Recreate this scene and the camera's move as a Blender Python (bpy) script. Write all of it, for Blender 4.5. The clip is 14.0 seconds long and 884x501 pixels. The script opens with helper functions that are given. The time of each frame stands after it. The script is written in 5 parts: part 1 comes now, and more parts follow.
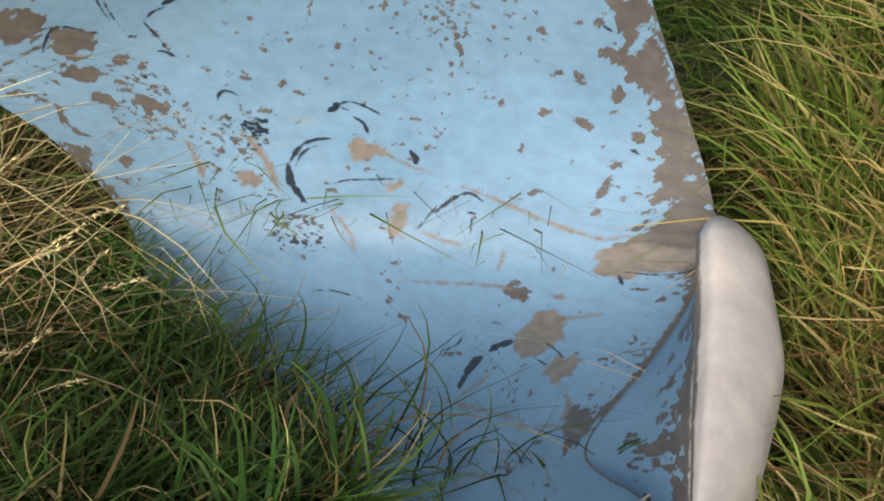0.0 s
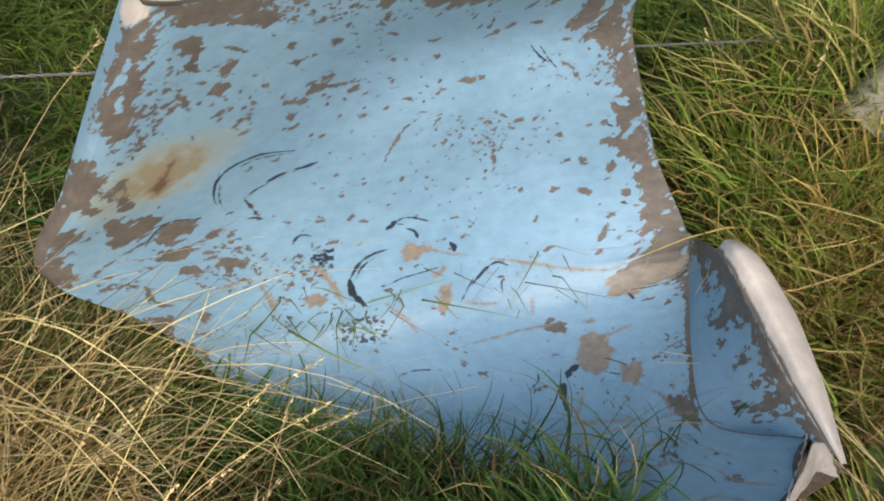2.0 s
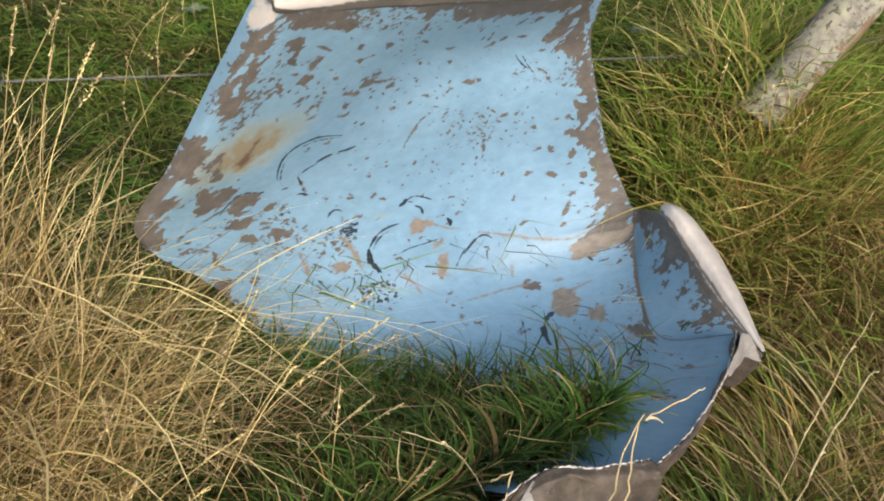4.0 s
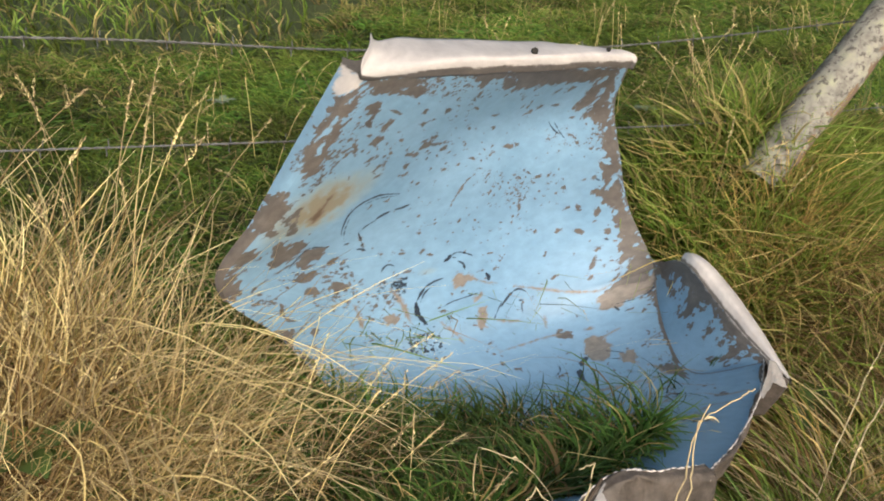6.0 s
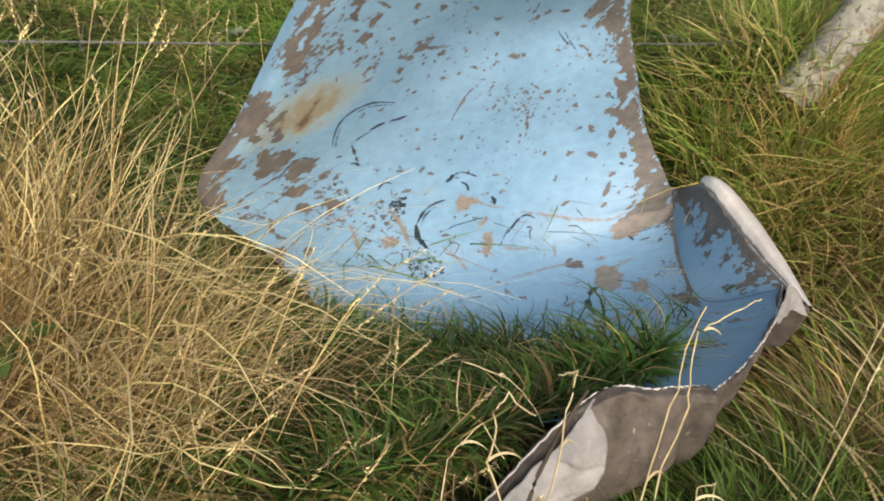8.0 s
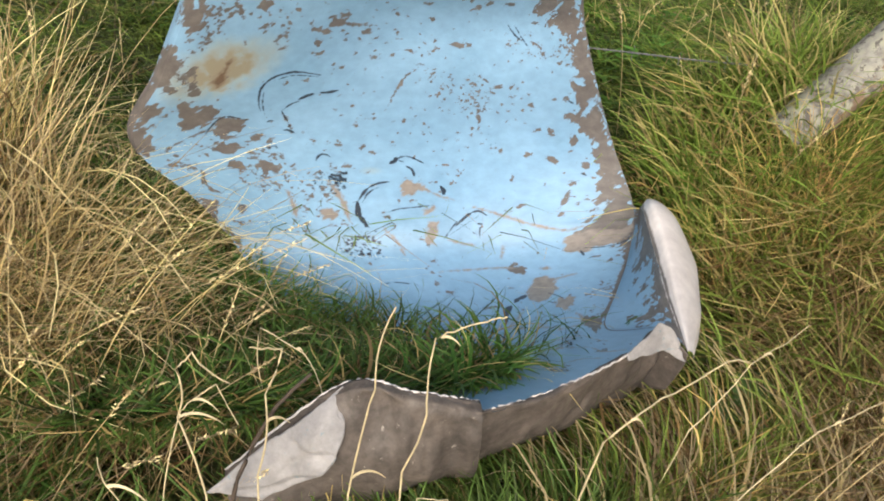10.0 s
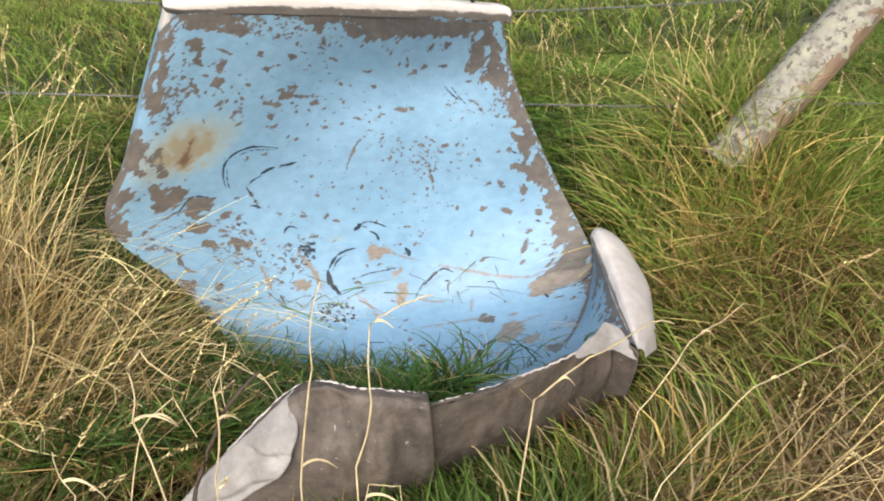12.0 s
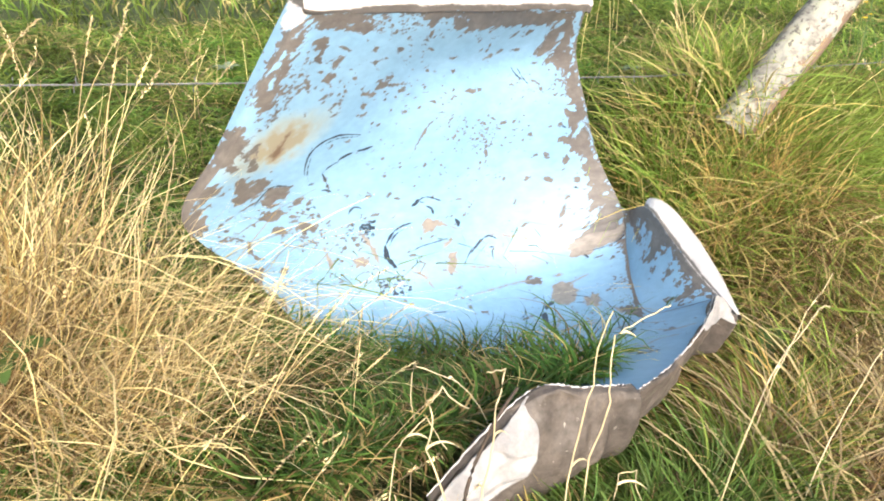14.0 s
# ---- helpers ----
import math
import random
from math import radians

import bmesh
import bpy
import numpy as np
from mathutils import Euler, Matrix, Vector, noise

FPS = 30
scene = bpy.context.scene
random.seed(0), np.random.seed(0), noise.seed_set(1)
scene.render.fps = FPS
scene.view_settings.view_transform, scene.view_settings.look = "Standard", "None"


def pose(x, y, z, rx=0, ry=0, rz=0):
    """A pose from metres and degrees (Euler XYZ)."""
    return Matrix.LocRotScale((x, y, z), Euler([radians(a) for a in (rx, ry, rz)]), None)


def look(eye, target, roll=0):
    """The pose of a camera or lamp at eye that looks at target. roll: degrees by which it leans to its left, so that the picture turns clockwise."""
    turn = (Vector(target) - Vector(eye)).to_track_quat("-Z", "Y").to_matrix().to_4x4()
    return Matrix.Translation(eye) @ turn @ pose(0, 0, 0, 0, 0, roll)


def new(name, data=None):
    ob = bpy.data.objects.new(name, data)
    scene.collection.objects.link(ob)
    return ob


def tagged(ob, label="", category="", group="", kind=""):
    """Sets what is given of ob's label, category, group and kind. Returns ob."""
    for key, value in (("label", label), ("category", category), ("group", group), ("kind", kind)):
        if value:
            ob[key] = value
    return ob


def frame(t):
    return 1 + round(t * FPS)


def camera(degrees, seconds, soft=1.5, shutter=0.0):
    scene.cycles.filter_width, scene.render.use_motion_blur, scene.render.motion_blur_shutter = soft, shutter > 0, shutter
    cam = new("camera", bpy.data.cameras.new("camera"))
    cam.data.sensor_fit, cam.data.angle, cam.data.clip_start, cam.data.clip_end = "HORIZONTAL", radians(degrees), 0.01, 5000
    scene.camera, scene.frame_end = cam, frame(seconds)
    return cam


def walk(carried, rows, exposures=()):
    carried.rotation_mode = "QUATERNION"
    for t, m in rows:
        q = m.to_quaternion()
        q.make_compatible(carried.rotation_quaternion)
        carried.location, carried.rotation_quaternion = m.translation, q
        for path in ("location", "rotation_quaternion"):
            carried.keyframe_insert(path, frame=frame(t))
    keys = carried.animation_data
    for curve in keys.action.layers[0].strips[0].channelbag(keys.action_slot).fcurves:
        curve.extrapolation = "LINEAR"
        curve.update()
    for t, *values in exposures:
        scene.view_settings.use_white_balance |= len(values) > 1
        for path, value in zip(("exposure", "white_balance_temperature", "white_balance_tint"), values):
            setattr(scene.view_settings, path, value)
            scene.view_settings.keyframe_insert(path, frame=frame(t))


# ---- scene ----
cam = camera(55.0, 14.0, soft=1.9)
PATH = [
    (0, (0.2, 0.147, 1.345), (0.027, 1.753, 0.165), -0.5),
    (0.5, (-0.008, 0.11, 1.434), (0.123, 1.718, 0.252), 1.2),
    (1, (-0.159, 0.104, 1.502), (0.024, 1.699, 0.311), 5.4),
    (1.5, (-0.197, 0.112, 1.603), (0.047, 1.684, 0.391), 4.0),
    (2, (-0.486, 0.061, 1.684), (0.053, 1.566, 0.482), -0.8),
    (2.5, (-0.683, -0.046, 1.755), (0.009, 1.448, 0.62), 0.0),
    (3, (-0.757, -0.102, 1.755), (0.021, 1.362, 0.637), 1.4),
    (5.5, (-1.065, -0.474, 1.782), (-0.294, 1.101, 0.822), 1.0),
    (6, (-1.122, -0.39, 1.757), (-0.256, 1.175, 0.863), 0.8),
    (6.5, (-1.131, -0.338, 1.705), (-0.22, 1.166, 0.752), 0.7),
    (7, (-1.095, -0.337, 1.666), (-0.191, 1.105, 0.614), -0.3),
    (7.5, (-1.082, -0.361, 1.605), (-0.233, 1.16, 0.623), -1.0),
    (10, (-0.362, -0.595, 1.593), (-0.031, 1.111, 0.602), 3.1),
    (10.5, (-0.268, -0.697, 1.558), (-0.038, 1.078, 0.664), 0.2),
    (11, (-0.201, -0.78, 1.472), (0.004, 1.071, 0.743), -0.4),
    (11.5, (-0.207, -0.816, 1.421), (0.025, 1.054, 0.75), -2.9),
    (12, (-0.245, -0.819, 1.406), (0.057, 1.042, 0.738), -3.8),
    (12.5, (-0.378, -0.783, 1.427), (-0.027, 1.04, 0.684), -1.9),
    (13, (-0.651, -0.708, 1.501), (-0.031, 0.979, 0.625), -1.4),
    (13.5, (-0.884, -0.69, 1.608), (-0.179, 0.968, 0.739), 0.1),
    (14, (-0.994, -0.586, 1.675), (-0.219, 1.014, 0.759), -0.3),
]
walk(cam, [(t, look(eye, target, roll)) for t, eye, target, roll in PATH], [(0, -0.15, 6300, 10), (3, 0.05, 6400, 10), (5.5, 0.08, 6500, 10), (7.5, 0.08, 6500, 10), (10, 0.25, 6200, 10), (11, 0.38, 6150, 10), (12.5, 0.3, 6150, 10), (13, 0.8, 6150, 10), (14, 1.15, 6200, 10)])

# ---- world and light: bright, hazy overcast ----
world = bpy.data.worlds.new("world")
scene.world = world
world.use_nodes = True
wn = world.node_tree
sky = wn.nodes.new("ShaderNodeTexSky")
sky.sky_type, sky.sun_disc = "NISHITA", False
sky.sun_elevation, sky.sun_rotation = radians(24), radians(194)
sky.air_density, sky.dust_density = 1.6, 6.0
wn.links.new(sky.outputs[0], wn.nodes["Background"].inputs[0])
wn.nodes["Background"].inputs[1].default_value = 0.112
sun = new("sun", bpy.data.lights.new("sun", "SUN"))
sun.data.energy, sun.data.angle, sun.data.color = 3.75, radians(44), (1.0, 0.965, 0.91)
sun.matrix_world = look((-1.6, -6.3, 2.95), (0, 0, 0))


# ---- small builders ----
def part(name, bm, material, parent=None, label="", smooth=True):
    me = bpy.data.meshes.new(name)
    bm.to_mesh(me)
    bm.free()
    for p in me.polygons:
        p.use_smooth = smooth
    me.materials.append(material)
    ob = new(name, me)
    if parent:
        ob.parent = parent
    if label:
        ob["label"] = label
    return ob


def fast_mesh(name, verts, faces, material, attrs=(), smooth=True):
    """A mesh from numpy arrays; faces are all triangles or all quads."""
    me = bpy.data.meshes.new(name)
    n, k = faces.shape
    me.vertices.add(len(verts))
    me.vertices.foreach_set("co", verts.astype(np.float32).ravel())
    me.loops.add(n * k)
    me.loops.foreach_set("vertex_index", faces.astype(np.int32).ravel())
    me.polygons.add(n)
    me.polygons.foreach_set("loop_start", np.arange(0, n * k, k, dtype=np.int32))
    me.polygons.foreach_set("loop_total", np.full(n, k, dtype=np.int32))
    me.polygons.foreach_set("use_smooth", np.full(n, smooth))
    for key, values in attrs:
        kind = "FLOAT" if values.ndim == 1 else "FLOAT_VECTOR"
        layer = me.attributes.new(key, kind, "POINT")
        layer.data.foreach_set("value" if values.ndim == 1 else "vector", values.astype(np.float32).ravel())
    me.update(calc_edges=True)
    me.validate()
    me.materials.append(material)
    return new(name, me)


def smooth01(x, a, b):
    s = np.clip((x - a) / (b - a), 0, 1)
    return s * s * (3 - 2 * s)


def lattice(ix, iy, seed):
    h = (ix.astype(np.int64) * 374761393 + iy.astype(np.int64) * 668265263 + seed * 974634541) & 0x7FFFFFFF
    h = ((h ^ (h >> 13)) * 1274126177) & 0x7FFFFFFF
    return ((h ^ (h >> 16)) & 0xFFFF) / 65535.0


def vnoise(x, y, seed=0, octaves=4):
    """Smooth value noise about 0, to about +-0.5."""
    x, y = np.asarray(x, float), np.asarray(y, float)
    total, amp, norm = np.zeros(np.broadcast(x, y).shape), 1.0, 0.0
    for o in range(octaves):
        ix, iy = np.floor(x), np.floor(y)
        fx, fy = x - ix, y - iy
        fx, fy = fx * fx * (3 - 2 * fx), fy * fy * (3 - 2 * fy)
        a, b = lattice(ix, iy, seed + o), lattice(ix + 1, iy, seed + o)
        c, d = lattice(ix, iy + 1, seed + o), lattice(ix + 1, iy + 1, seed + o)
        total += amp * ((a * (1 - fx) + b * fx) * (1 - fy) + (c * (1 - fx) + d * fx) * fy - 0.5)
        norm += amp
        amp, x, y = amp * 0.5, x * 2.03 + 7.1, y * 2.03 + 3.7
    return total / norm * 1.6


# ---- materials ----
def material(name):
    m = bpy.data.materials.new(name)
    m.use_nodes = True
    return m, m.node_tree.nodes, m.node_tree.links, m.node_tree.nodes["Principled BSDF"]


def math_node(nodes, links, op, a, b=0.0, clamp=False):
    n = nodes.new("ShaderNodeMath")
    n.operation, n.use_clamp = op, clamp
    for slot, v in zip(n.inputs, (a, b)):
        if isinstance(v, (int, float)):
            slot.default_value = v
        else:
            links.new(v, slot)
    return n.outputs[0]


def mix_colour(nodes, links, fac, a, b):
    n = nodes.new("ShaderNodeMix")
    n.data_type = "RGBA"
    for slot, v in ((n.inputs[0], fac), (n.inputs[6], a), (n.inputs[7], b)):
        if isinstance(v, tuple):
            slot.default_value = (*v, 1)
        elif isinstance(v, (int, float)):
            slot.default_value = v
        else:
            links.new(v, slot)
    return n.outputs[2]


def noise_node(nodes, links, scale, detail=4.0, vector=None, rough=0.6):
    n = nodes.new("ShaderNodeTexNoise")
    n.inputs["Scale"].default_value, n.inputs["Detail"].default_value = scale, detail
    n.inputs["Roughness"].default_value = rough
    if vector is not None:
        links.new(vector, n.inputs["Vector"])
    return n.outputs["Fac"]


def attribute(nodes, name, vector=False):
    n = nodes.new("ShaderNodeAttribute")
    n.attribute_name = name
    return n.outputs["Vector" if vector else "Fac"]


def ramp(nodes, links, fac, *stops):
    n = nodes.new("ShaderNodeValToRGB")
    while len(n.color_ramp.elements) < len(stops):
        n.color_ramp.elements.new(0.5)
    for e, (p, c) in zip(n.color_ramp.elements, stops):
        e.position, e.color = p, (*c, 1) if isinstance(c, tuple) else (c, c, c, 1)
    links.new(fac, n.inputs[0])
    return n.outputs[0]


def bump(nodes, links, height, strength, distance, out):
    n = nodes.new("ShaderNodeBump")
    n.inputs["Strength"].default_value, n.inputs["Distance"].default_value = strength, distance
    links.new(height, n.inputs["Height"])
    links.new(n.outputs[0], out)


def step_mask(nodes, links, field, soft):
    """0 to 1 as the field crosses zero, over +-soft."""
    n = nodes.new("ShaderNodeMapRange")
    n.inputs["From Min"].default_value, n.inputs["From Max"].default_value = -soft, soft
    links.new(field, n.inputs["Value"])
    return n.outputs[0]


def painted_sheet():
    """Old light-blue enamel; attributes give bare metal, black scuffs, stain and pale filler."""
    m, N, L, bsdf = material("chipped_blue_paint")
    at = attribute(N, "sheet", True)
    turned, drawn = N.new("ShaderNodeMapping"), N.new("ShaderNodeMapping")
    turned.inputs["Rotation"].default_value = (0, 0, radians(52))
    drawn.inputs["Scale"].default_value = (0.38, 1.15, 1)
    L.new(at, turned.inputs[0])
    L.new(turned.outputs[0], drawn.inputs[0])
    fine = math_node(N, L, "SUBTRACT", noise_node(N, L, 300, 3, drawn.outputs[0]), 0.5)
    mid = math_node(N, L, "SUBTRACT", noise_node(N, L, 90, 4, drawn.outputs[0]), 0.5)
    wob = math_node(N, L, "ADD", math_node(N, L, "MULTIPLY", fine, 0.011), math_node(N, L, "MULTIPLY", mid, 0.016))
    bare = step_mask(N, L, math_node(N, L, "ADD", attribute(N, "peel"), wob), 0.0012)
    scuff_edge = math_node(N, L, "MULTIPLY", mid, 0.006)
    black = step_mask(N, L, math_node(N, L, "ADD", attribute(N, "scuff"), scuff_edge), 0.0012)
    pale = step_mask(N, L, math_node(N, L, "ADD", attribute(N, "pale"), wob), 0.004)
    stain = attribute(N, "stain")
    big = noise_node(N, L, 4.0, 5, at)
    blue = ramp(N, L, big, (0.3, (0.18, 0.325, 0.485)), (0.7, (0.235, 0.395, 0.575)))
    grime = ramp(N, L, noise_node(N, L, 30, 6, at, 0.7), (0.35, 0.86), (0.65, 1.0))
    mul = N.new("ShaderNodeMix")
    mul.data_type, mul.blend_type = "RGBA", "MULTIPLY"
    mul.inputs[0].default_value = 1.0
    L.new(blue, mul.inputs[6])
    L.new(grime, mul.inputs[7])
    col = mul.outputs[2]
    halo = ramp(N, L, stain, (0.10, 0.0), (0.72, 0.86))
    col = mix_colour(N, L, halo, col, ramp(N, L, stain, (0.3, (0.37, 0.36, 0.23)), (0.85, (0.23, 0.165, 0.085))))
    metal = ramp(N, L, noise_node(N, L, 22, 6, at, 0.7), (0.3, (0.085, 0.077, 0.075)), (0.55, (0.128, 0.114, 0.109)), (0.75, (0.185, 0.166, 0.156)))
    col = mix_colour(N, L, bare, col, metal)
    tan = ramp(N, L, noise_node(N, L, 40, 5, at), (0.3, (0.165, 0.145, 0.132)), (0.7, (0.27, 0.235, 0.208)))
    col = mix_colour(N, L, pale, col, tan)
    chalk = step_mask(N, L, math_node(N, L, "ADD", attribute(N, "chalk"), wob), 0.004)
    white = ramp(N, L, noise_node(N, L, 16, 6, at, 0.65), (0.35, (0.46, 0.43, 0.435)), (0.65, (0.60, 0.565, 0.56)))
    col = mix_colour(N, L, chalk, col, white)
    core = ramp(N, L, stain, (0.8, 0.0), (0.95, 1.0))
    col = mix_colour(N, L, core, col, (0.125, 0.082, 0.055))
    col = mix_colour(N, L, black, col, (0.018, 0.028, 0.045))
    L.new(col, bsdf.inputs["Base Color"])
    L.new(ramp(N, L, bare, (0.0, 0.42), (1.0, 0.55)), bsdf.inputs["Roughness"])
    bsdf.inputs["Specular IOR Level"].default_value = 0.4
    h = math_node(N, L, "SUBTRACT", math_node(N, L, "MULTIPLY", noise_node(N, L, 9, 2, at), 1.0), math_node(N, L, "MULTIPLY", bare, 0.25))
    bump(N, L, h, 0.35, 0.004, bsdf.inputs["Normal"])
    return m


def white_metal(name, light, dark, fleck, amount, dirt=0.88):
    """Weathered paint or bare sheet: broad tone, grime streaks, and flecks where the coat is chipped."""
    m, N, L, bsdf = material(name)
    tc = N.new("ShaderNodeTexCoord").outputs["Object"]
    base = ramp(N, L, noise_node(N, L, 7, 6, tc, 0.65), (0.32, dark), (0.68, light))
    grime = ramp(N, L, noise_node(N, L, 32, 6, tc, 0.75), (0.38, dirt), (0.62, 1.0))
    mul = N.new("ShaderNodeMix")
    mul.data_type, mul.blend_type = "RGBA", "MULTIPLY"
    mul.inputs[0].default_value = 1.0
    L.new(base, mul.inputs[6])
    L.new(grime, mul.inputs[7])
    mask = ramp(N, L, noise_node(N, L, 60, 7, tc, 0.7), (amount, 0.0), (amount + 0.03, 1.0))
    L.new(mix_colour(N, L, mask, mul.outputs[2], fleck), bsdf.inputs["Base Color"])
    L.new(ramp(N, L, grime, (0.6, 0.7), (1.0, 0.48)), bsdf.inputs["Roughness"])
    bsdf.inputs["Specular IOR Level"].default_value = 0.3
    h = math_node(N, L, "ADD", noise_node(N, L, 12, 3, tc), math_node(N, L, "MULTIPLY", noise_node(N, L, 120, 5, tc), 0.25))
    bump(N, L, h, 0.6, 0.006, bsdf.inputs["Normal"])
    return m


def grass_material(name, root, mid, tip, dry, dryness, soft=0.35):
    """Blade colour by height along the blade, with a share of dry blades. The dark root colour paints in the shade low
    in the grass.
    """
    m, N, L, bsdf = material(name)
    info = attribute(N, "blade", True)
    sep = N.new("ShaderNodeSeparateXYZ")
    L.new(info, sep.inputs[0])
    along, chance, hue = sep.outputs
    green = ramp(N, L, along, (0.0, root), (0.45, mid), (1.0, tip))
    # dry blades start at 0.45 of their colour, as shade near the ground
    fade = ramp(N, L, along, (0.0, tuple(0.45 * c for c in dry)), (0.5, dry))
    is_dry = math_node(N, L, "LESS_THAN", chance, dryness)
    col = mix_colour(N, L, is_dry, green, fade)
    hsv = N.new("ShaderNodeHueSaturation")
    L.new(col, hsv.inputs["Color"])
    L.new(math_node(N, L, "MULTIPLY_ADD", hue, 0.05), hsv.inputs["Hue"])
    hsv.inputs["Hue"].links[0].from_node.inputs[2].default_value = 0.475
    L.new(math_node(N, L, "MULTIPLY_ADD", hue, 1.5), hsv.inputs["Value"])
    hsv.inputs["Value"].links[0].from_node.inputs[2].default_value = 0.26
    out = N["Material Output"]
    L.new(hsv.outputs[0], bsdf.inputs["Base Color"])
    bsdf.inputs["Roughness"].default_value = 0.55
    bsdf.inputs["Specular IOR Level"].default_value = 0.3
    tr = N.new("ShaderNodeBsdfTranslucent")
    L.new(hsv.outputs[0], tr.inputs[0])
    mx = N.new("ShaderNodeMixShader")
    mx.inputs[0].default_value = soft
    L.new(bsdf.outputs[0], mx.inputs[1])
    L.new(tr.outputs[0], mx.inputs[2])
    L.new(mx.outputs[0], out.inputs[0])
    return m


def soil_material():
    m, N, L, bsdf = material("soil_and_thatch")
    tc = N.new("ShaderNodeTexCoord").outputs["Object"]
    a = ramp(N, L, noise_node(N, L, 18, 8, tc, 0.7), (0.3, (0.022, 0.026, 0.010)), (0.55, (0.055, 0.062, 0.022)), (0.75, (0.11, 0.10, 0.05)))
    b = ramp(N, L, noise_node(N, L, 0.8, 6, tc), (0.35, (0.045, 0.075, 0.018)), (0.65, (0.085, 0.11, 0.03)))
    L.new(mix_colour(N, L, 0.55, a, b), bsdf.inputs["Base Color"])
    bsdf.inputs["Roughness"].default_value = 0.9
    bump(N, L, noise_node(N, L, 60, 6, tc), 0.8, 0.02, bsdf.inputs["Normal"])
    return m


def post_material():
    m, N, L, bsdf = material("lichen_on_old_wood")
    tc = N.new("ShaderNodeTexCoord").outputs["Object"]
    stretch = N.new("ShaderNodeMapping")
    stretch.inputs["Scale"].default_value = (1, 1, 0.12)
    L.new(tc, stretch.inputs[0])
    wood = ramp(N, L, noise_node(N, L, 60, 6, stretch.outputs[0]), (0.3, (0.13, 0.085, 0.058)), (0.7, (0.26, 0.185, 0.135)))
    crust = ramp(N, L, noise_node(N, L, 26, 4, tc), (0.3, (0.14, 0.13, 0.115)), (0.5, (0.29, 0.28, 0.25)), (0.72, (0.37, 0.38, 0.27)))
    dark = ramp(N, L, noise_node(N, L, 48, 5, tc, 0.7), (0.54, 0.0), (0.58, 1.0))
    crust = mix_colour(N, L, dark, crust, (0.12, 0.11, 0.10))
    sep = N.new("ShaderNodeSeparateXYZ")
    L.new(tc, sep.inputs[0])
    side = math_node(N, L, "MULTIPLY", sep.outputs[0], -9.0)
    side = math_node(N, L, "ADD", side, math_node(N, L, "MULTIPLY", noise_node(N, L, 16, 4, tc), 1.9))
    mask = ramp(N, L, side, (0.86, 0.0), (0.93, 1.0))
    L.new(mix_colour(N, L, mask, wood, crust), bsdf.inputs["Base Color"])
    bsdf.inputs["Roughness"].default_value = 0.9
    bump(N, L, noise_node(N, L, 40, 6, tc, 0.7), 0.9, 0.006, bsdf.inputs["Normal"])
    return m


def plain(name, colour, rough, metal=0.0, vary=25):
    m, N, L, bsdf = material(name)
    tc = N.new("ShaderNodeTexCoord").outputs["Object"]
    c = ramp(N, L, noise_node(N, L, vary, 5, tc), (0.3, tuple(0.7 * v for v in colour)), (0.7, tuple(min(1, 1.25 * v) for v in colour)))
    L.new(c, bsdf.inputs["Base Color"])
    bsdf.inputs["Roughness"].default_value, bsdf.inputs["Metallic"].default_value = rough, metal
    return m


BLUE = painted_sheet()
WHITE = white_metal("weathered_white_paint", (0.62, 0.585, 0.58), (0.53, 0.50, 0.495), (0.30, 0.28, 0.27), 0.69)
FOLD = white_metal("scuffed_white_paint", (0.37, 0.355, 0.36), (0.24, 0.23, 0.235), (0.17, 0.22, 0.25), 0.62, 0.75)
GREY = white_metal("dirty_grey_underside", (0.155, 0.128, 0.112), (0.075, 0.064, 0.058), (0.30, 0.27, 0.24), 0.645, 0.6)
DARK_STEM = plain("dead_dark_stem", (0.05, 0.035, 0.025), 0.8, 0, 40)
SOIL = soil_material()
POST = post_material()
WIRE = plain("galvanised_wire", (0.20, 0.20, 0.21), 0.5, 0.7)
HOLE = plain("dark_hole", (0.02, 0.018, 0.016), 0.8)
LEAF = plain("dock_leaf", (0.075, 0.13, 0.03), 0.5, 0, 12)
SILVER = plain("silvery_leaf", (0.17, 0.22, 0.13), 0.6, 0, 20)
PETAL = plain("yellow_petal", (0.75, 0.52, 0.02), 0.6)
STRAW = plain("bleached_straw", (0.52, 0.43, 0.26), 0.6, 0, 40)
# root colours of the green grasses are darkened as painted shade between the blades
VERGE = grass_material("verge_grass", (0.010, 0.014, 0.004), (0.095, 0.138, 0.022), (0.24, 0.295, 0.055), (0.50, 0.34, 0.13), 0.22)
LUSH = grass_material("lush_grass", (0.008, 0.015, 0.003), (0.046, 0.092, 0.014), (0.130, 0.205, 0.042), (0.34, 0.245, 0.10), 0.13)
# OLD and DRY: dark brown roots colour in the shaded gaps among the straw
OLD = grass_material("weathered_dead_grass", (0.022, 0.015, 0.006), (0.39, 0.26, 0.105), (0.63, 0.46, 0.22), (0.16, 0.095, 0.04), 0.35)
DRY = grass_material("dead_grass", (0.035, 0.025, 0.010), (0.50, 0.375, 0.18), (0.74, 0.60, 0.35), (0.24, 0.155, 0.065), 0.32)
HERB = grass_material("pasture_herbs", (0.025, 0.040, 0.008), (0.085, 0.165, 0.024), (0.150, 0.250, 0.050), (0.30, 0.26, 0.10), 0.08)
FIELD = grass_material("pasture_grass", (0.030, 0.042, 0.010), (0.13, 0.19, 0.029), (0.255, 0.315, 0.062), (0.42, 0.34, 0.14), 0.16)

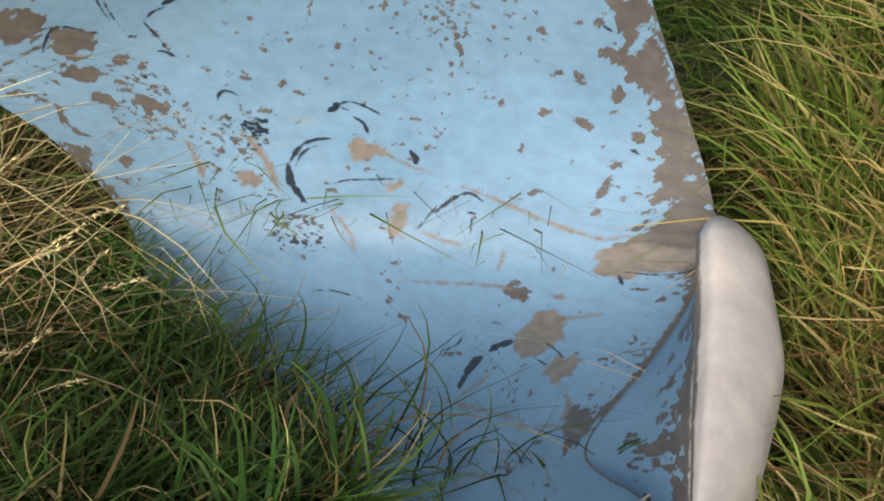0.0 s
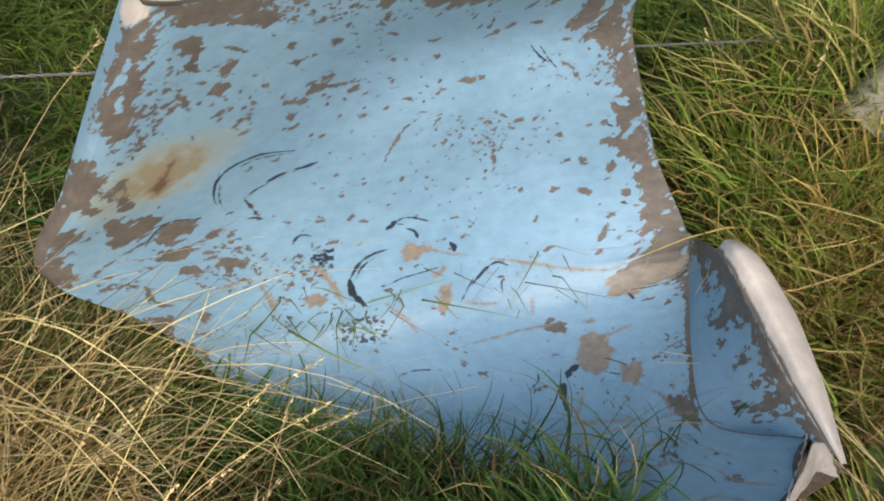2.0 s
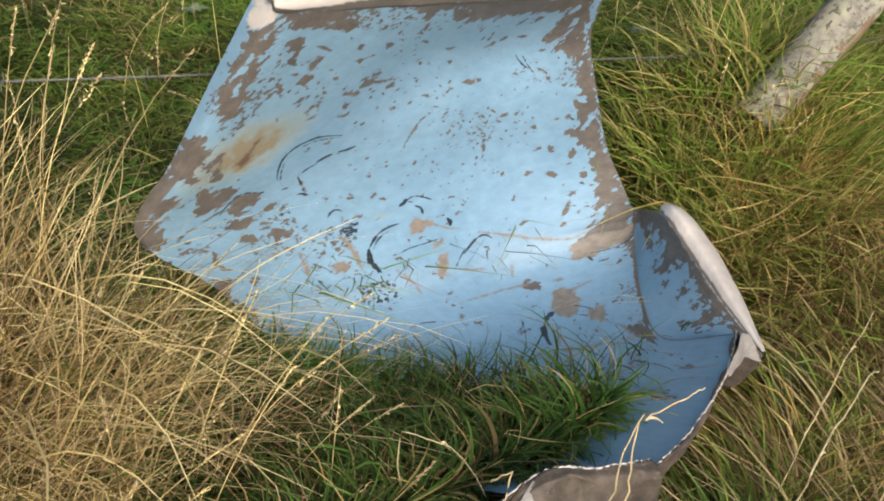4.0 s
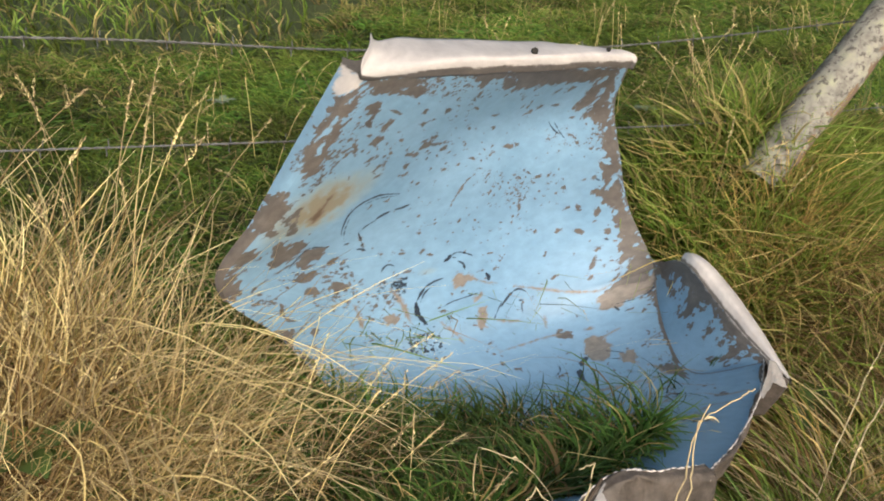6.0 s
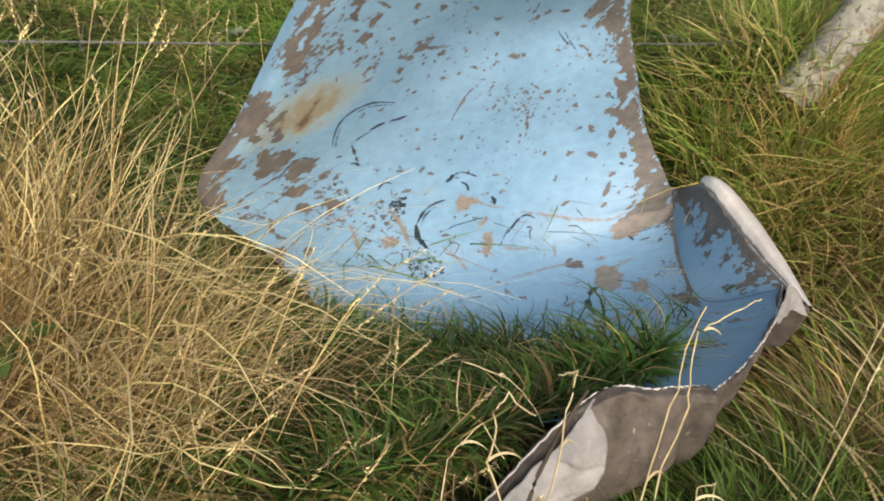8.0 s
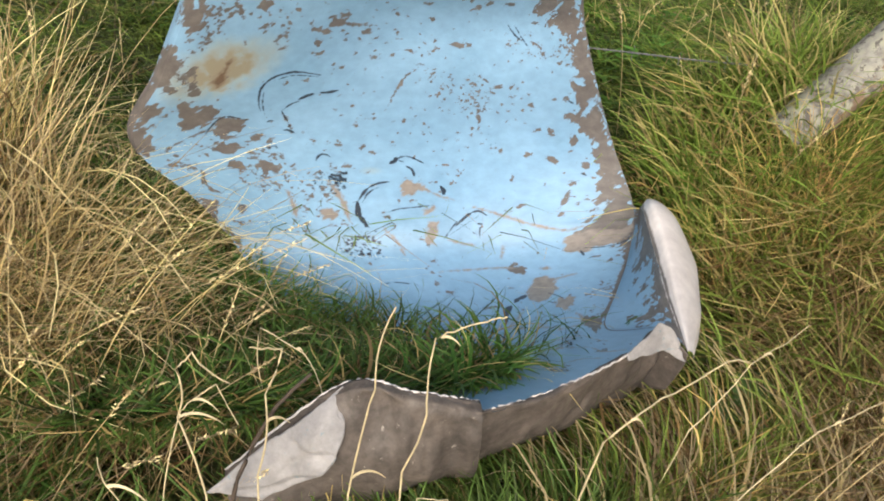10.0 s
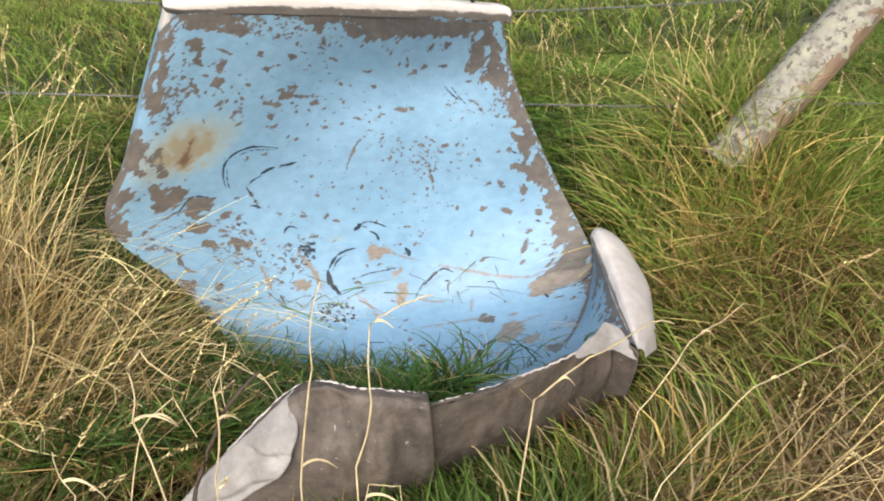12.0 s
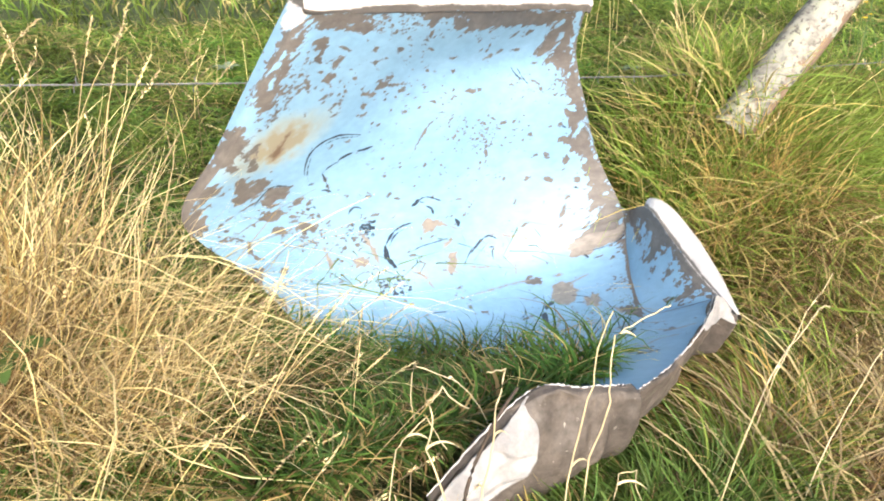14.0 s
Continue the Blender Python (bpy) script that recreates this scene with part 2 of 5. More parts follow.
# ---- ground ----
def ground_z(x, y):
    x, y = np.asarray(x, float), np.asarray(y, float)
    bank = 0.25 * smooth01(y, 1.15, 1.75) + 0.16 * smooth01(x, 0.52, 0.95) * smooth01(y, 0.5, 1.15)
    left = 0.12 * smooth01(-x, 0.65, 1.2) * smooth01(y, 0.5, 1.2)
    mound = 0.36 * np.exp(-(((x - 0.95) / 0.28) ** 2) - ((y - 1.32) / 0.22) ** 2)
    near = -0.05 * smooth01(-y, -0.4, 1.0)
    far = 0.018 * np.maximum(y - 2.0, 0)
    lump = 0.05 * vnoise(x * 1.3, y * 1.3, 5, 3) * smooth01(np.hypot(x, y - 0.9), 0.7, 1.6)
    return 0.26 + bank + left + near + mound + np.minimum(far, 1.2) + lump


def ground_sheet():
    near = np.linspace(-6, 9, 121)
    far = np.concatenate([-np.geomspace(1500, 7, 24), near, np.geomspace(10, 1500, 24)])
    xs, ys = far, far
    X, Y = np.meshgrid(xs, ys, indexing="ij")
    Z = ground_z(X, Y)
    v = np.stack([X, Y, Z], -1).reshape(-1, 3)
    n, k = len(xs), len(ys)
    i = (np.arange(n - 1)[:, None] * k + np.arange(k - 1)).ravel()
    return fast_mesh("ground", v, np.stack([i, i + k, i + k + 1, i + 1], -1), SOIL)


tagged(ground_sheet(), "rough grassy verge and pasture soil under the grass", "ground", kind="structure")


# ---- the blue sheet ----
def catmull(points, t):
    """Catmull-Rom through points (first axis) at t from 0 to 1."""
    p = np.asarray(points, float)
    n = len(p) - 1
    p = np.concatenate([2 * p[:1] - p[1:2], p, 2 * p[-1:] - p[-2:-1]])
    t = np.clip(np.asarray(t, float), 0, 1) * n
    k = np.minimum(t.astype(int), n - 1)
    f = (t - k).reshape(-1, *([1] * (p.ndim - 1)))
    a, b, c, d = p[k], p[k + 1], p[k + 2], p[k + 3]
    return 0.5 * (2 * b + (c - a) * f + (2 * a - 5 * b + 4 * c - d) * f**2 + (3 * b - a - 3 * c + d) * f**3)


# Cross-lines of the sheet from its top lip down the back, round the bend and out along the floor; each runs from the left edge to the right.
SHEET = [
    [(-0.475, 1.095, 1.322), (-0.28, 1.115, 1.300), (-0.07, 1.137, 1.280), (0.10, 1.160, 1.262), (0.262, 1.190, 1.240)],
    [(-0.553, 1.170, 1.165), (-0.33, 1.205, 1.150), (-0.09, 1.285, 1.120), (0.12, 1.318, 1.100), (0.300, 1.265, 1.110)],
    [(-0.645, 1.260, 0.970), (-0.39, 1.310, 0.950), (-0.11, 1.335, 0.960), (0.14, 1.345, 0.940), (0.360, 1.290, 0.950)],
    [(-0.735, 1.345, 0.785), (-0.43, 1.385, 0.770), (-0.12, 1.390, 0.760), (0.16, 1.390, 0.750), (0.440, 1.315, 0.770)],
    [(-0.600, 1.390, 0.600), (-0.38, 1.410, 0.570), (-0.10, 1.400, 0.580), (0.17, 1.375, 0.560), (0.500, 1.260, 0.615)],
    [(-0.500, 1.360, 0.450), (-0.32, 1.350, 0.440), (-0.09, 1.335, 0.445), (0.19, 1.290, 0.445), (0.475, 1.190, 0.525)],
    [(-0.420, 1.150, 0.370), (-0.28, 1.130, 0.375), (0.00, 1.105, 0.400), (0.20, 1.095, 0.440), (0.395, 1.050, 0.495)],
    [(-0.380, 0.850, 0.410), (-0.22, 0.820, 0.430), (0.00, 0.800, 0.485), (0.17, 0.815, 0.515), (0.300, 0.860, 0.535)],
    [(-0.300, 0.510, 0.660), (-0.10, 0.456, 0.668), (0.05, 0.507, 0.657), (0.21, 0.597, 0.648), (0.342, 0.702, 0.647)],
]


def sheet_at(u, v):
    """Places on the sheet; u, v flat arrays from 0 to 1."""
    rows = [catmull(r, u) for r in SHEET]
    net = np.stack(rows)
    n = len(SHEET) - 1
    p = np.concatenate([2 * net[:1] - net[1:2], net, 2 * net[-1:] - net[-2:-1]])
    t = np.clip(v, 0, 1) * n
    k = np.minimum(t.astype(int), n - 1)
    f = (t - k)[:, None]
    i = np.arange(len(u))
    a, b, c, d = p[k, i], p[k + 1, i], p[k + 2, i], p[k + 3, i]
    return 0.5 * (2 * b + (c - a) * f + (2 * a - 5 * b + 4 * c - d) * f**2 + (3 * b - a - 3 * c + d) * f**3)


# ---- wear on the sheet, in metres across (a) and down (b) the flattened sheet ----
ACROSS, DOWN = 1.05, 1.72
PEEL, SCUFF, PALE, KEEP, RUST, CHALK = [], [], [], [], [], []


def patch(store, u, v, w, h, turn=0.0, rag=0.5):
    """A ragged oval of bare metal (or other wear), w by h metres."""
    store.append(("oval", u * ACROSS, v * DOWN, w, h, radians(turn), rag))


def stroke(store, width, *uv):
    """A line of wear through points (u, v), tapered to its ends."""
    store.append(("line", width, [(u * ACROSS, v * DOWN) for u, v in uv]))


def flake(store, rag, *uv):
    """A broad area of wear with a many-cornered outline; rag is the depth of its flaking in metres."""
    store.append(("area", rag, np.array([(u * ACROSS, v * DOWN) for u, v in uv])))


def area_depth(a, b, corners):
    """Distance to the outline in metres, positive inside."""
    best, inside = np.full(a.shape, 9.0), np.zeros(a.shape, bool)
    for (x0, y0), (x1, y1) in zip(corners, np.roll(corners, -1, axis=0)):
        s = np.clip(((a - x0) * (x1 - x0) + (b - y0) * (y1 - y0)) / ((x1 - x0) ** 2 + (y1 - y0) ** 2 + 1e-12), 0, 1)
        best = np.minimum(best, np.hypot(a - x0 - s * (x1 - x0), b - y0 - s * (y1 - y0)))
        with np.errstate(divide="ignore", invalid="ignore"):
            crosses = ((y0 > b) != (y1 > b)) & (a < (x1 - x0) * (b - y0) / (y1 - y0) + x0)
        inside ^= crosses
    return np.where(inside, best, -best)


def specks(store, u, v, w, h, count, size):
    """Small chips scattered over an oval w by h metres."""
    rng = np.random.default_rng(int(u * 1000) + int(v * 1000) * 7)
    for _ in range(count):
        r, t = math.sqrt(rng.uniform()) * 0.5, rng.uniform(0, 2 * math.pi)
        s = size * rng.uniform(0.35, 1.5)
        patch(store, u + r * w * math.cos(t) / ACROSS, v + r * h * math.sin(t) / DOWN, s, s * rng.uniform(0.4, 0.9), rng.uniform(-60, 60), 0.5)


def wear_field(store, a, b, seed, grain=0.0):
    """Greatest of the shapes' depths in metres: positive inside."""
    field = np.full(a.shape, -1.0)
    rag1, rag2 = vnoise(a * 55, b * 55, seed, 4), vnoise(a * 14, b * 14, seed + 9, 3)
    wa = a + 0.016 * vnoise(a * 38, b * 38, seed + 3, 3) + 0.006 * vnoise(a * 130, b * 130, seed + 5, 2)
    wb = b + 0.016 * vnoise(a * 38, b * 38, seed + 13, 3) + 0.006 * vnoise(a * 130, b * 130, seed + 15, 2)
    # paint flakes off along the brush strokes, which run aslant
    p, q = a * 0.62 - b * 0.79, a * 0.79 + b * 0.62
    aslant = vnoise(p * 26, q * 85, seed + 41, 4) + 0.8 * vnoise(p * 75, q * 200, seed + 43, 2) + 0.5 * rag1
    for kind, *data in store:
        if kind == "area":
            rag, corners = data
            (a0, b0), (a1, b1) = corners.min(0) - 2 * rag, corners.max(0) + 2 * rag
            near = (a > a0) & (a < a1) & (b > b0) & (b < b1)
            d = area_depth(a[near], b[near], corners)
            field[near] = np.maximum(field[near], np.minimum(d, 0.02) - 0.15 * rag + 1.55 * rag * aslant[near])
        elif kind == "oval":
            ca, cb, w, h, turn, rag = data
            near = (np.abs(a - ca) < w + h + 0.03) & (np.abs(b - cb) < w + h + 0.03)
            soft = min(1.0, w / 0.03)
            da, db = a[near] - ca + soft * (wa - a)[near], b[near] - cb + soft * (wb - b)[near]
            p, q = da * math.cos(turn) + db * math.sin(turn), db * math.cos(turn) - da * math.sin(turn)
            r = np.sqrt((2 * p / w) ** 2 + (2 * q / h) ** 2)
            size = min(w, h) / 2
            d = (1 - r) * size + size * rag * (1.5 * rag1[near] + 0.7 * rag2[near])
            field[near] = np.maximum(field[near], d)
        else:
            width, pts = data
            line = catmull(pts, np.linspace(0, 1, 14))
            reach = width * 2 + 0.02
            near = (a > line[:, 0].min() - reach) & (a < line[:, 0].max() + reach) & (b > line[:, 1].min() - reach) & (b < line[:, 1].max() + reach)
            pa, pb = a[near], b[near]
            best = np.full(pa.shape, -1.0)
            for k in range(13):
                (x0, y0), (x1, y1) = line[k], line[k + 1]
                l2 = (x1 - x0) ** 2 + (y1 - y0) ** 2 + 1e-12
                s = np.clip(((pa - x0) * (x1 - x0) + (pb - y0) * (y1 - y0)) / l2, 0, 1)
                along = (k + s) / 13
                half = 0.62 * width * np.minimum(1, 0.25 + 3.0 * np.minimum(along, 1 - along))
                best = np.maximum(best, half - np.hypot(pa - x0 - s * (x1 - x0), pb - y0 - s * (y1 - y0)))
            field[near] = np.maximum(field[near], best + width * 0.35 * rag1[near])
    rough = 0.0045 * vnoise(a * 95, b * 95, seed + 31, 2) + 0.003 * vnoise(a * 230, b * 230, seed + 37, 2)
    return field + rough * (grain if grain else 0.0)


flake(PEEL, 0.012, (0.003, 0.001), (0.035, 0.000), (0.102, 0.000), (0.175, 0.000), (0.161, 0.000), (0.177, 0.017), (0.213, 0.021), (0.219, 0.040), (0.183, 0.043), (0.105, 0.033), (0.070, 0.032), (0.033, 0.021))
flake(PEEL, 0.016, (-0.055, 0.043), (0.005, 0.019), (0.029, 0.029), (0.027, 0.047), (0.030, 0.066), (0.028, 0.081), (0.038, 0.105), (0.050, 0.130), (0.055, 0.158), (0.057, 0.170), (0.032, 0.173), (0.019, 0.181), (0.001, 0.164), (-0.026, 0.143), (-0.037, 0.123), (-0.043, 0.096), (-0.042, 0.078))
flake(PEEL, 0.012, (-0.055, 0.210), (-0.011, 0.192), (0.009, 0.207), (0.044, 0.218), (0.064, 0.230), (0.082, 0.260), (0.091, 0.276), (0.075, 0.282), (0.053, 0.258), (0.024, 0.247), (0.046, 0.275), (0.020, 0.273), (-0.013, 0.267), (-0.043, 0.262), (-0.052, 0.241))
flake(PEEL, 0.01, (-0.019, 0.386), (0.005, 0.335), (-0.010, 0.298), (0.008, 0.298), (0.025, 0.298), (0.049, 0.318), (0.027, 0.327), (0.029, 0.354), (0.033, 0.378), (0.012, 0.397), (-0.012, 0.396))
flake(PEEL, 0.008, (0.060, 0.302), (0.056, 0.282), (0.095, 0.295), (0.124, 0.295), (0.143, 0.298), (0.148, 0.312), (0.138, 0.331), (0.123, 0.342), (0.110, 0.347), (0.092, 0.349), (0.080, 0.334), (0.087, 0.322), (0.070, 0.313))
flake(PEEL, 0.008, (0.140, 0.348), (0.148, 0.333), (0.152, 0.321), (0.177, 0.320), (0.206, 0.327), (0.199, 0.345), (0.192, 0.365), (0.177, 0.372), (0.148, 0.360))
flake(PEEL, 0.008, (0.144, 0.367), (0.162, 0.372), (0.196, 0.376), (0.199, 0.384), (0.180, 0.396), (0.161, 0.395), (0.144, 0.389), (0.151, 0.380))
flake(PEEL, 0.006, (0.162, 0.412), (0.178, 0.406), (0.194, 0.411), (0.194, 0.420), (0.173, 0.424), (0.159, 0.420))
flake(PEEL, 0.006, (0.225, 0.408), (0.238, 0.404), (0.251, 0.413), (0.272, 0.412), (0.271, 0.422), (0.254, 0.431), (0.234, 0.427), (0.220, 0.418))
flake(PEEL, 0.005, (0.093, 0.426), (0.099, 0.431), (0.081, 0.446), (0.077, 0.463), (0.088, 0.467), (0.079, 0.471), (0.064, 0.464), (0.069, 0.449))
flake(PEEL, 0.008, (0.013, 0.481), (0.035, 0.484), (0.065, 0.482), (0.050, 0.499), (0.030, 0.515), (0.005, 0.511), (0.010, 0.497))
flake(PEEL, 0.012, (0.001, 0.415), (0.000, 0.437), (0.001, 0.458), (0.010, 0.483), (0.018, 0.531), (0.036, 0.574), (0.006, 0.604), (0.000, 0.537), (0.000, 0.459))
flake(PEEL, 0.008, (0.057, 0.052), (0.072, 0.049), (0.077, 0.041), (0.093, 0.044), (0.112, 0.055), (0.112, 0.066), (0.110, 0.079), (0.118, 0.098), (0.110, 0.101), (0.092, 0.094), (0.090, 0.086), (0.095, 0.080), (0.075, 0.071))
flake(PEEL, 0.005, (0.155, 0.109), (0.152, 0.098), (0.168, 0.087), (0.178, 0.089), (0.173, 0.096), (0.166, 0.104), (0.163, 0.113))
flake(PEEL, 0.005, (0.145, 0.131), (0.155, 0.124), (0.165, 0.119), (0.179, 0.119), (0.186, 0.125), (0.177, 0.132), (0.170, 0.139), (0.155, 0.135))
flake(PEEL, 0.005, (0.099, 0.129), (0.113, 0.129), (0.123, 0.135), (0.125, 0.145), (0.116, 0.148))
flake(PEEL, 0.004, (0.267, 0.106), (0.279, 0.101), (0.293, 0.100), (0.290, 0.106), (0.282, 0.113))
flake(PEEL, 0.005, (0.320, 0.159), (0.315, 0.144), (0.325, 0.142), (0.334, 0.148), (0.358, 0.151), (0.387, 0.155), (0.408, 0.158), (0.377, 0.159), (0.354, 0.159), (0.340, 0.160))
flake(PEEL, 0.005, (0.285, 0.163), (0.304, 0.161), (0.327, 0.167), (0.319, 0.173), (0.300, 0.172))
flake(PEEL, 0.01, (0.332, 0.000), (0.548, 0.000), (0.850, 0.005), (0.942, 0.005), (0.985, 0.073), (0.927, 0.098), (0.907, 0.110), (0.878, 0.121), (0.829, 0.119), (0.842, 0.111), (0.857, 0.092), (0.871, 0.064), (0.870, 0.042), (0.790, 0.040), (0.694, 0.039), (0.607, 0.043), (0.543, 0.048), (0.500, 0.059), (0.510, 0.047), (0.497, 0.023), (0.442, 0.013), (0.412, 0.016), (0.400, 0.031), (0.403, 0.048), (0.378, 0.029), (0.347, 0.021))
flake(RUST, 0.006, (0.109, 0.253), (0.116, 0.235), (0.122, 0.218), (0.135, 0.214), (0.136, 0.233), (0.132, 0.247), (0.125, 0.262))
flake(CHALK, 0.006, (-0.085, 0.000), (-0.063, 0.000), (0.005, 0.000), (0.007, 0.019), (-0.023, 0.033), (-0.055, 0.044), (-0.066, 0.037), (-0.074, 0.013))
flake(PEEL, 0.006, (0.434, 0.012), (0.489, 0.017), (0.511, 0.035), (0.490, 0.043), (0.473, 0.044))
flake(PEEL, 0.014, (0.954, 0.006), (0.927, 0.098), (0.908, 0.112), (0.885, 0.131), (0.888, 0.143), (0.929, 0.151), (0.942, 0.168), (0.958, 0.174), (0.935, 0.201), (0.942, 0.218), (0.950, 0.236), (0.934, 0.251), (0.933, 0.280), (0.938, 0.299), (0.920, 0.310), (0.911, 0.328), (0.927, 0.342), (0.940, 0.358), (0.955, 0.366), (0.946, 0.399), (0.959, 0.413), (0.956, 0.434), (0.939, 0.459), (0.934, 0.487), (0.925, 0.517), (0.913, 0.534), (0.883, 0.557), (0.933, 0.578), (0.973, 0.577), (0.997, 0.640), (1.000, 0.643), (1.000, 0.543), (1.000, 0.432), (1.000, 0.321), (1.000, 0.190))
flake(PEEL, 0.008, (0.901, 0.806), (0.958, 0.810), (1.000, 0.843), (0.943, 0.882), (0.930, 0.855), (0.912, 0.834))
flake(PEEL, 0.004, (0.824, 0.352), (0.830, 0.341), (0.845, 0.337), (0.849, 0.348), (0.836, 0.353))
flake(PEEL, 0.005, (0.904, 0.359), (0.919, 0.351), (0.927, 0.362), (0.921, 0.379), (0.908, 0.374))
patch(PEEL, 0.233, 0.364, 0.029, 0.020, -12, 0.65)
patch(PEEL, 0.253, 0.373, 0.009, 0.014, 25, 0.65)
patch(PEEL, 0.112, 0.502, 0.034, 0.026, -11, 0.65)
patch(PEEL, 0.075, 0.535, 0.037, 0.019, 19, 0.65)
patch(PEEL, 0.255, 0.080, 0.020, 0.015, 11, 0.65)
patch(PEEL, 0.346, 0.142, 0.034, 0.013, 6, 0.65)
patch(PEEL, 0.409, 0.170, 0.019, 0.022, 18, 0.65)
patch(PEEL, 0.280, 0.155, 0.015, 0.015, -9, 0.65)
patch(PEEL, 0.305, 0.188, 0.020, 0.015, -6, 0.65)
patch(PEEL, 0.315, 0.207, 0.019, 0.017, 11, 0.65)
patch(PEEL, 0.224, 0.179, 0.025, 0.017, -39, 0.65)
patch(PEEL, 0.230, 0.194, 0.019, 0.010, -29, 0.65)
patch(PEEL, 0.240, 0.135, 0.013, 0.011, 14, 0.65)
patch(PEEL, 0.335, 0.083, 0.016, 0.019, 14, 0.65)
patch(PEEL, 0.438, 0.087, 0.015, 0.028, -84, 0.65)
patch(PEEL, 0.464, 0.136, 0.010, 0.015, -71, 0.65)
patch(PEEL, 0.527, 0.108, 0.017, 0.011, 11, 0.65)
patch(PEEL, 0.550, 0.141, 0.010, 0.010, -49, 0.65)
patch(PEEL, 0.397, 0.209, 0.010, 0.011, -47, 0.65)
patch(PEEL, 0.437, 0.220, 0.014, 0.006, 1, 0.65)
patch(PEEL, 0.373, 0.231, 0.009, 0.009, -64, 0.65)
patch(PEEL, 0.631, 0.192, 0.023, 0.015, 11, 0.65)
patch(PEEL, 0.660, 0.189, 0.022, 0.008, -3, 0.65)
patch(PEEL, 0.851, 0.139, 0.015, 0.009, 5, 0.65)
patch(PEEL, 0.866, 0.198, 0.017, 0.014, 52, 0.65)
patch(PEEL, 0.850, 0.183, 0.021, 0.007, 41, 0.65)
patch(PEEL, 0.866, 0.348, 0.023, 0.015, 48, 0.65)
patch(PEEL, 0.813, 0.393, 0.020, 0.018, 16, 0.65)
patch(PEEL, 0.859, 0.401, 0.022, 0.016, 16, 0.65)
patch(PEEL, 0.930, 0.410, 0.020, 0.019, 55, 0.65)
patch(PEEL, 0.882, 0.475, 0.012, 0.053, 19, 0.65)
patch(PEEL, 0.796, 0.486, 0.021, 0.012, -7, 0.65)
patch(PEEL, 0.873, 0.507, 0.013, 0.014, 22, 0.65)
patch(PEEL, 0.824, 0.297, 0.012, 0.016, 13, 0.65)
patch(PEEL, 0.740, 0.267, 0.022, 0.010, -9, 0.65)
patch(PEEL, 0.725, 0.278, 0.010, 0.008, -16, 0.65)
patch(PEEL, 0.772, 0.266, 0.010, 0.011, -66, 0.65)
patch(PEEL, 0.389, 0.382, 0.018, 0.013, 1, 0.65)
patch(PEEL, 0.437, 0.387, 0.017, 0.008, -59, 0.65)
patch(PEEL, 0.299, 0.248, 0.019, 0.016, 27, 0.65)
patch(PEEL, 0.264, 0.253, 0.012, 0.014, -3, 0.65)
patch(PEEL, 0.764, 0.640, 0.037, 0.036, 45, 0.65)
patch(PEEL, 0.424, 0.344, 0.009, 0.011, -61, 0.65)
patch(PEEL, 0.459, 0.394, 0.010, 0.007, -46, 0.65)
patch(PEEL, 0.805, 0.172, 0.019, 0.010, -28, 0.65)
patch(PEEL, 0.789, 0.183, 0.023, 0.006, -27, 0.65)
patch(PEEL, 0.833, 0.200, 0.015, 0.007, 30, 0.65)
patch(PEEL, 0.523, 0.334, 0.007, 0.007, 16, 0.65)
patch(PEEL, 0.568, 0.341, 0.015, 0.006, 33, 0.65)
patch(PEEL, 0.537, 0.314, 0.016, 0.006, 42, 0.65)
patch(PEEL, 0.752, 0.388, 0.007, 0.009, 11, 0.65)
patch(PEEL, 0.739, 0.383, 0.013, 0.007, -28, 0.65)
patch(PEEL, 0.780, 0.433, 0.005, 0.014, 13, 0.65)
patch(PEEL, 0.845, 0.443, 0.007, 0.005, 13, 0.65)
patch(PEEL, 0.922, 0.314, 0.020, 0.032, 13, 0.65)
patch(PEEL, 0.127, 0.115, 0.013, 0.011, 13, 0.65)
patch(PEEL, 0.103, 0.146, 0.028, 0.010, -47, 0.65)
patch(PEEL, 0.196, 0.157, 0.006, 0.006, -32, 0.65)
patch(PEEL, 0.180, 0.159, 0.016, 0.008, -64, 0.65)
patch(PEEL, 0.126, 0.147, 0.012, 0.007, 12, 0.65)
patch(PEEL, 0.134, 0.143, 0.014, 0.006, -10, 0.65)
patch(PEEL, 0.475, 0.170, 0.006, 0.006, 17, 0.65)
patch(PEEL, 0.868, 0.113, 0.031, 0.015, -45, 0.65)
patch(PEEL, 0.769, 0.100, 0.036, 0.015, -37, 0.65)
patch(PEEL, 0.709, 0.101, 0.024, 0.012, -33, 0.65)
patch(PEEL, 0.679, 0.108, 0.016, 0.015, -18, 0.65)
patch(PEEL, 0.730, 0.060, 0.033, 0.014, -27, 0.65)
patch(PEEL, 0.782, 0.058, 0.034, 0.018, -37, 0.65)
patch(PEEL, 0.890, 0.066, 0.049, 0.019, -54, 0.65)
patch(PEEL, 0.919, 0.279, 0.025, 0.007, -54, 0.65)
patch(PEEL, 0.909, 0.193, 0.023, 0.007, -43, 0.65)
patch(PEEL, 0.913, 0.215, 0.020, 0.005, -43, 0.65)
patch(PEEL, 0.885, 0.286, 0.015, 0.006, -27, 0.65)
stroke(PEEL, 0.0055, (0.142, 0.067), (0.163, 0.072), (0.187, 0.078))
stroke(PEEL, 0.0055, (0.336, 0.155), (0.375, 0.158), (0.420, 0.158))
stroke(PEEL, 0.0044, (0.543, 0.235), (0.505, 0.268), (0.481, 0.318))
stroke(PEEL, 0.0050, (0.692, 0.298), (0.697, 0.325), (0.699, 0.353))
stroke(PEEL, 0.0050, (0.276, 0.318), (0.290, 0.336), (0.296, 0.349))
stroke(PEEL, 0.0044, (0.028, 0.398), (0.067, 0.380), (0.104, 0.363), (0.137, 0.347))
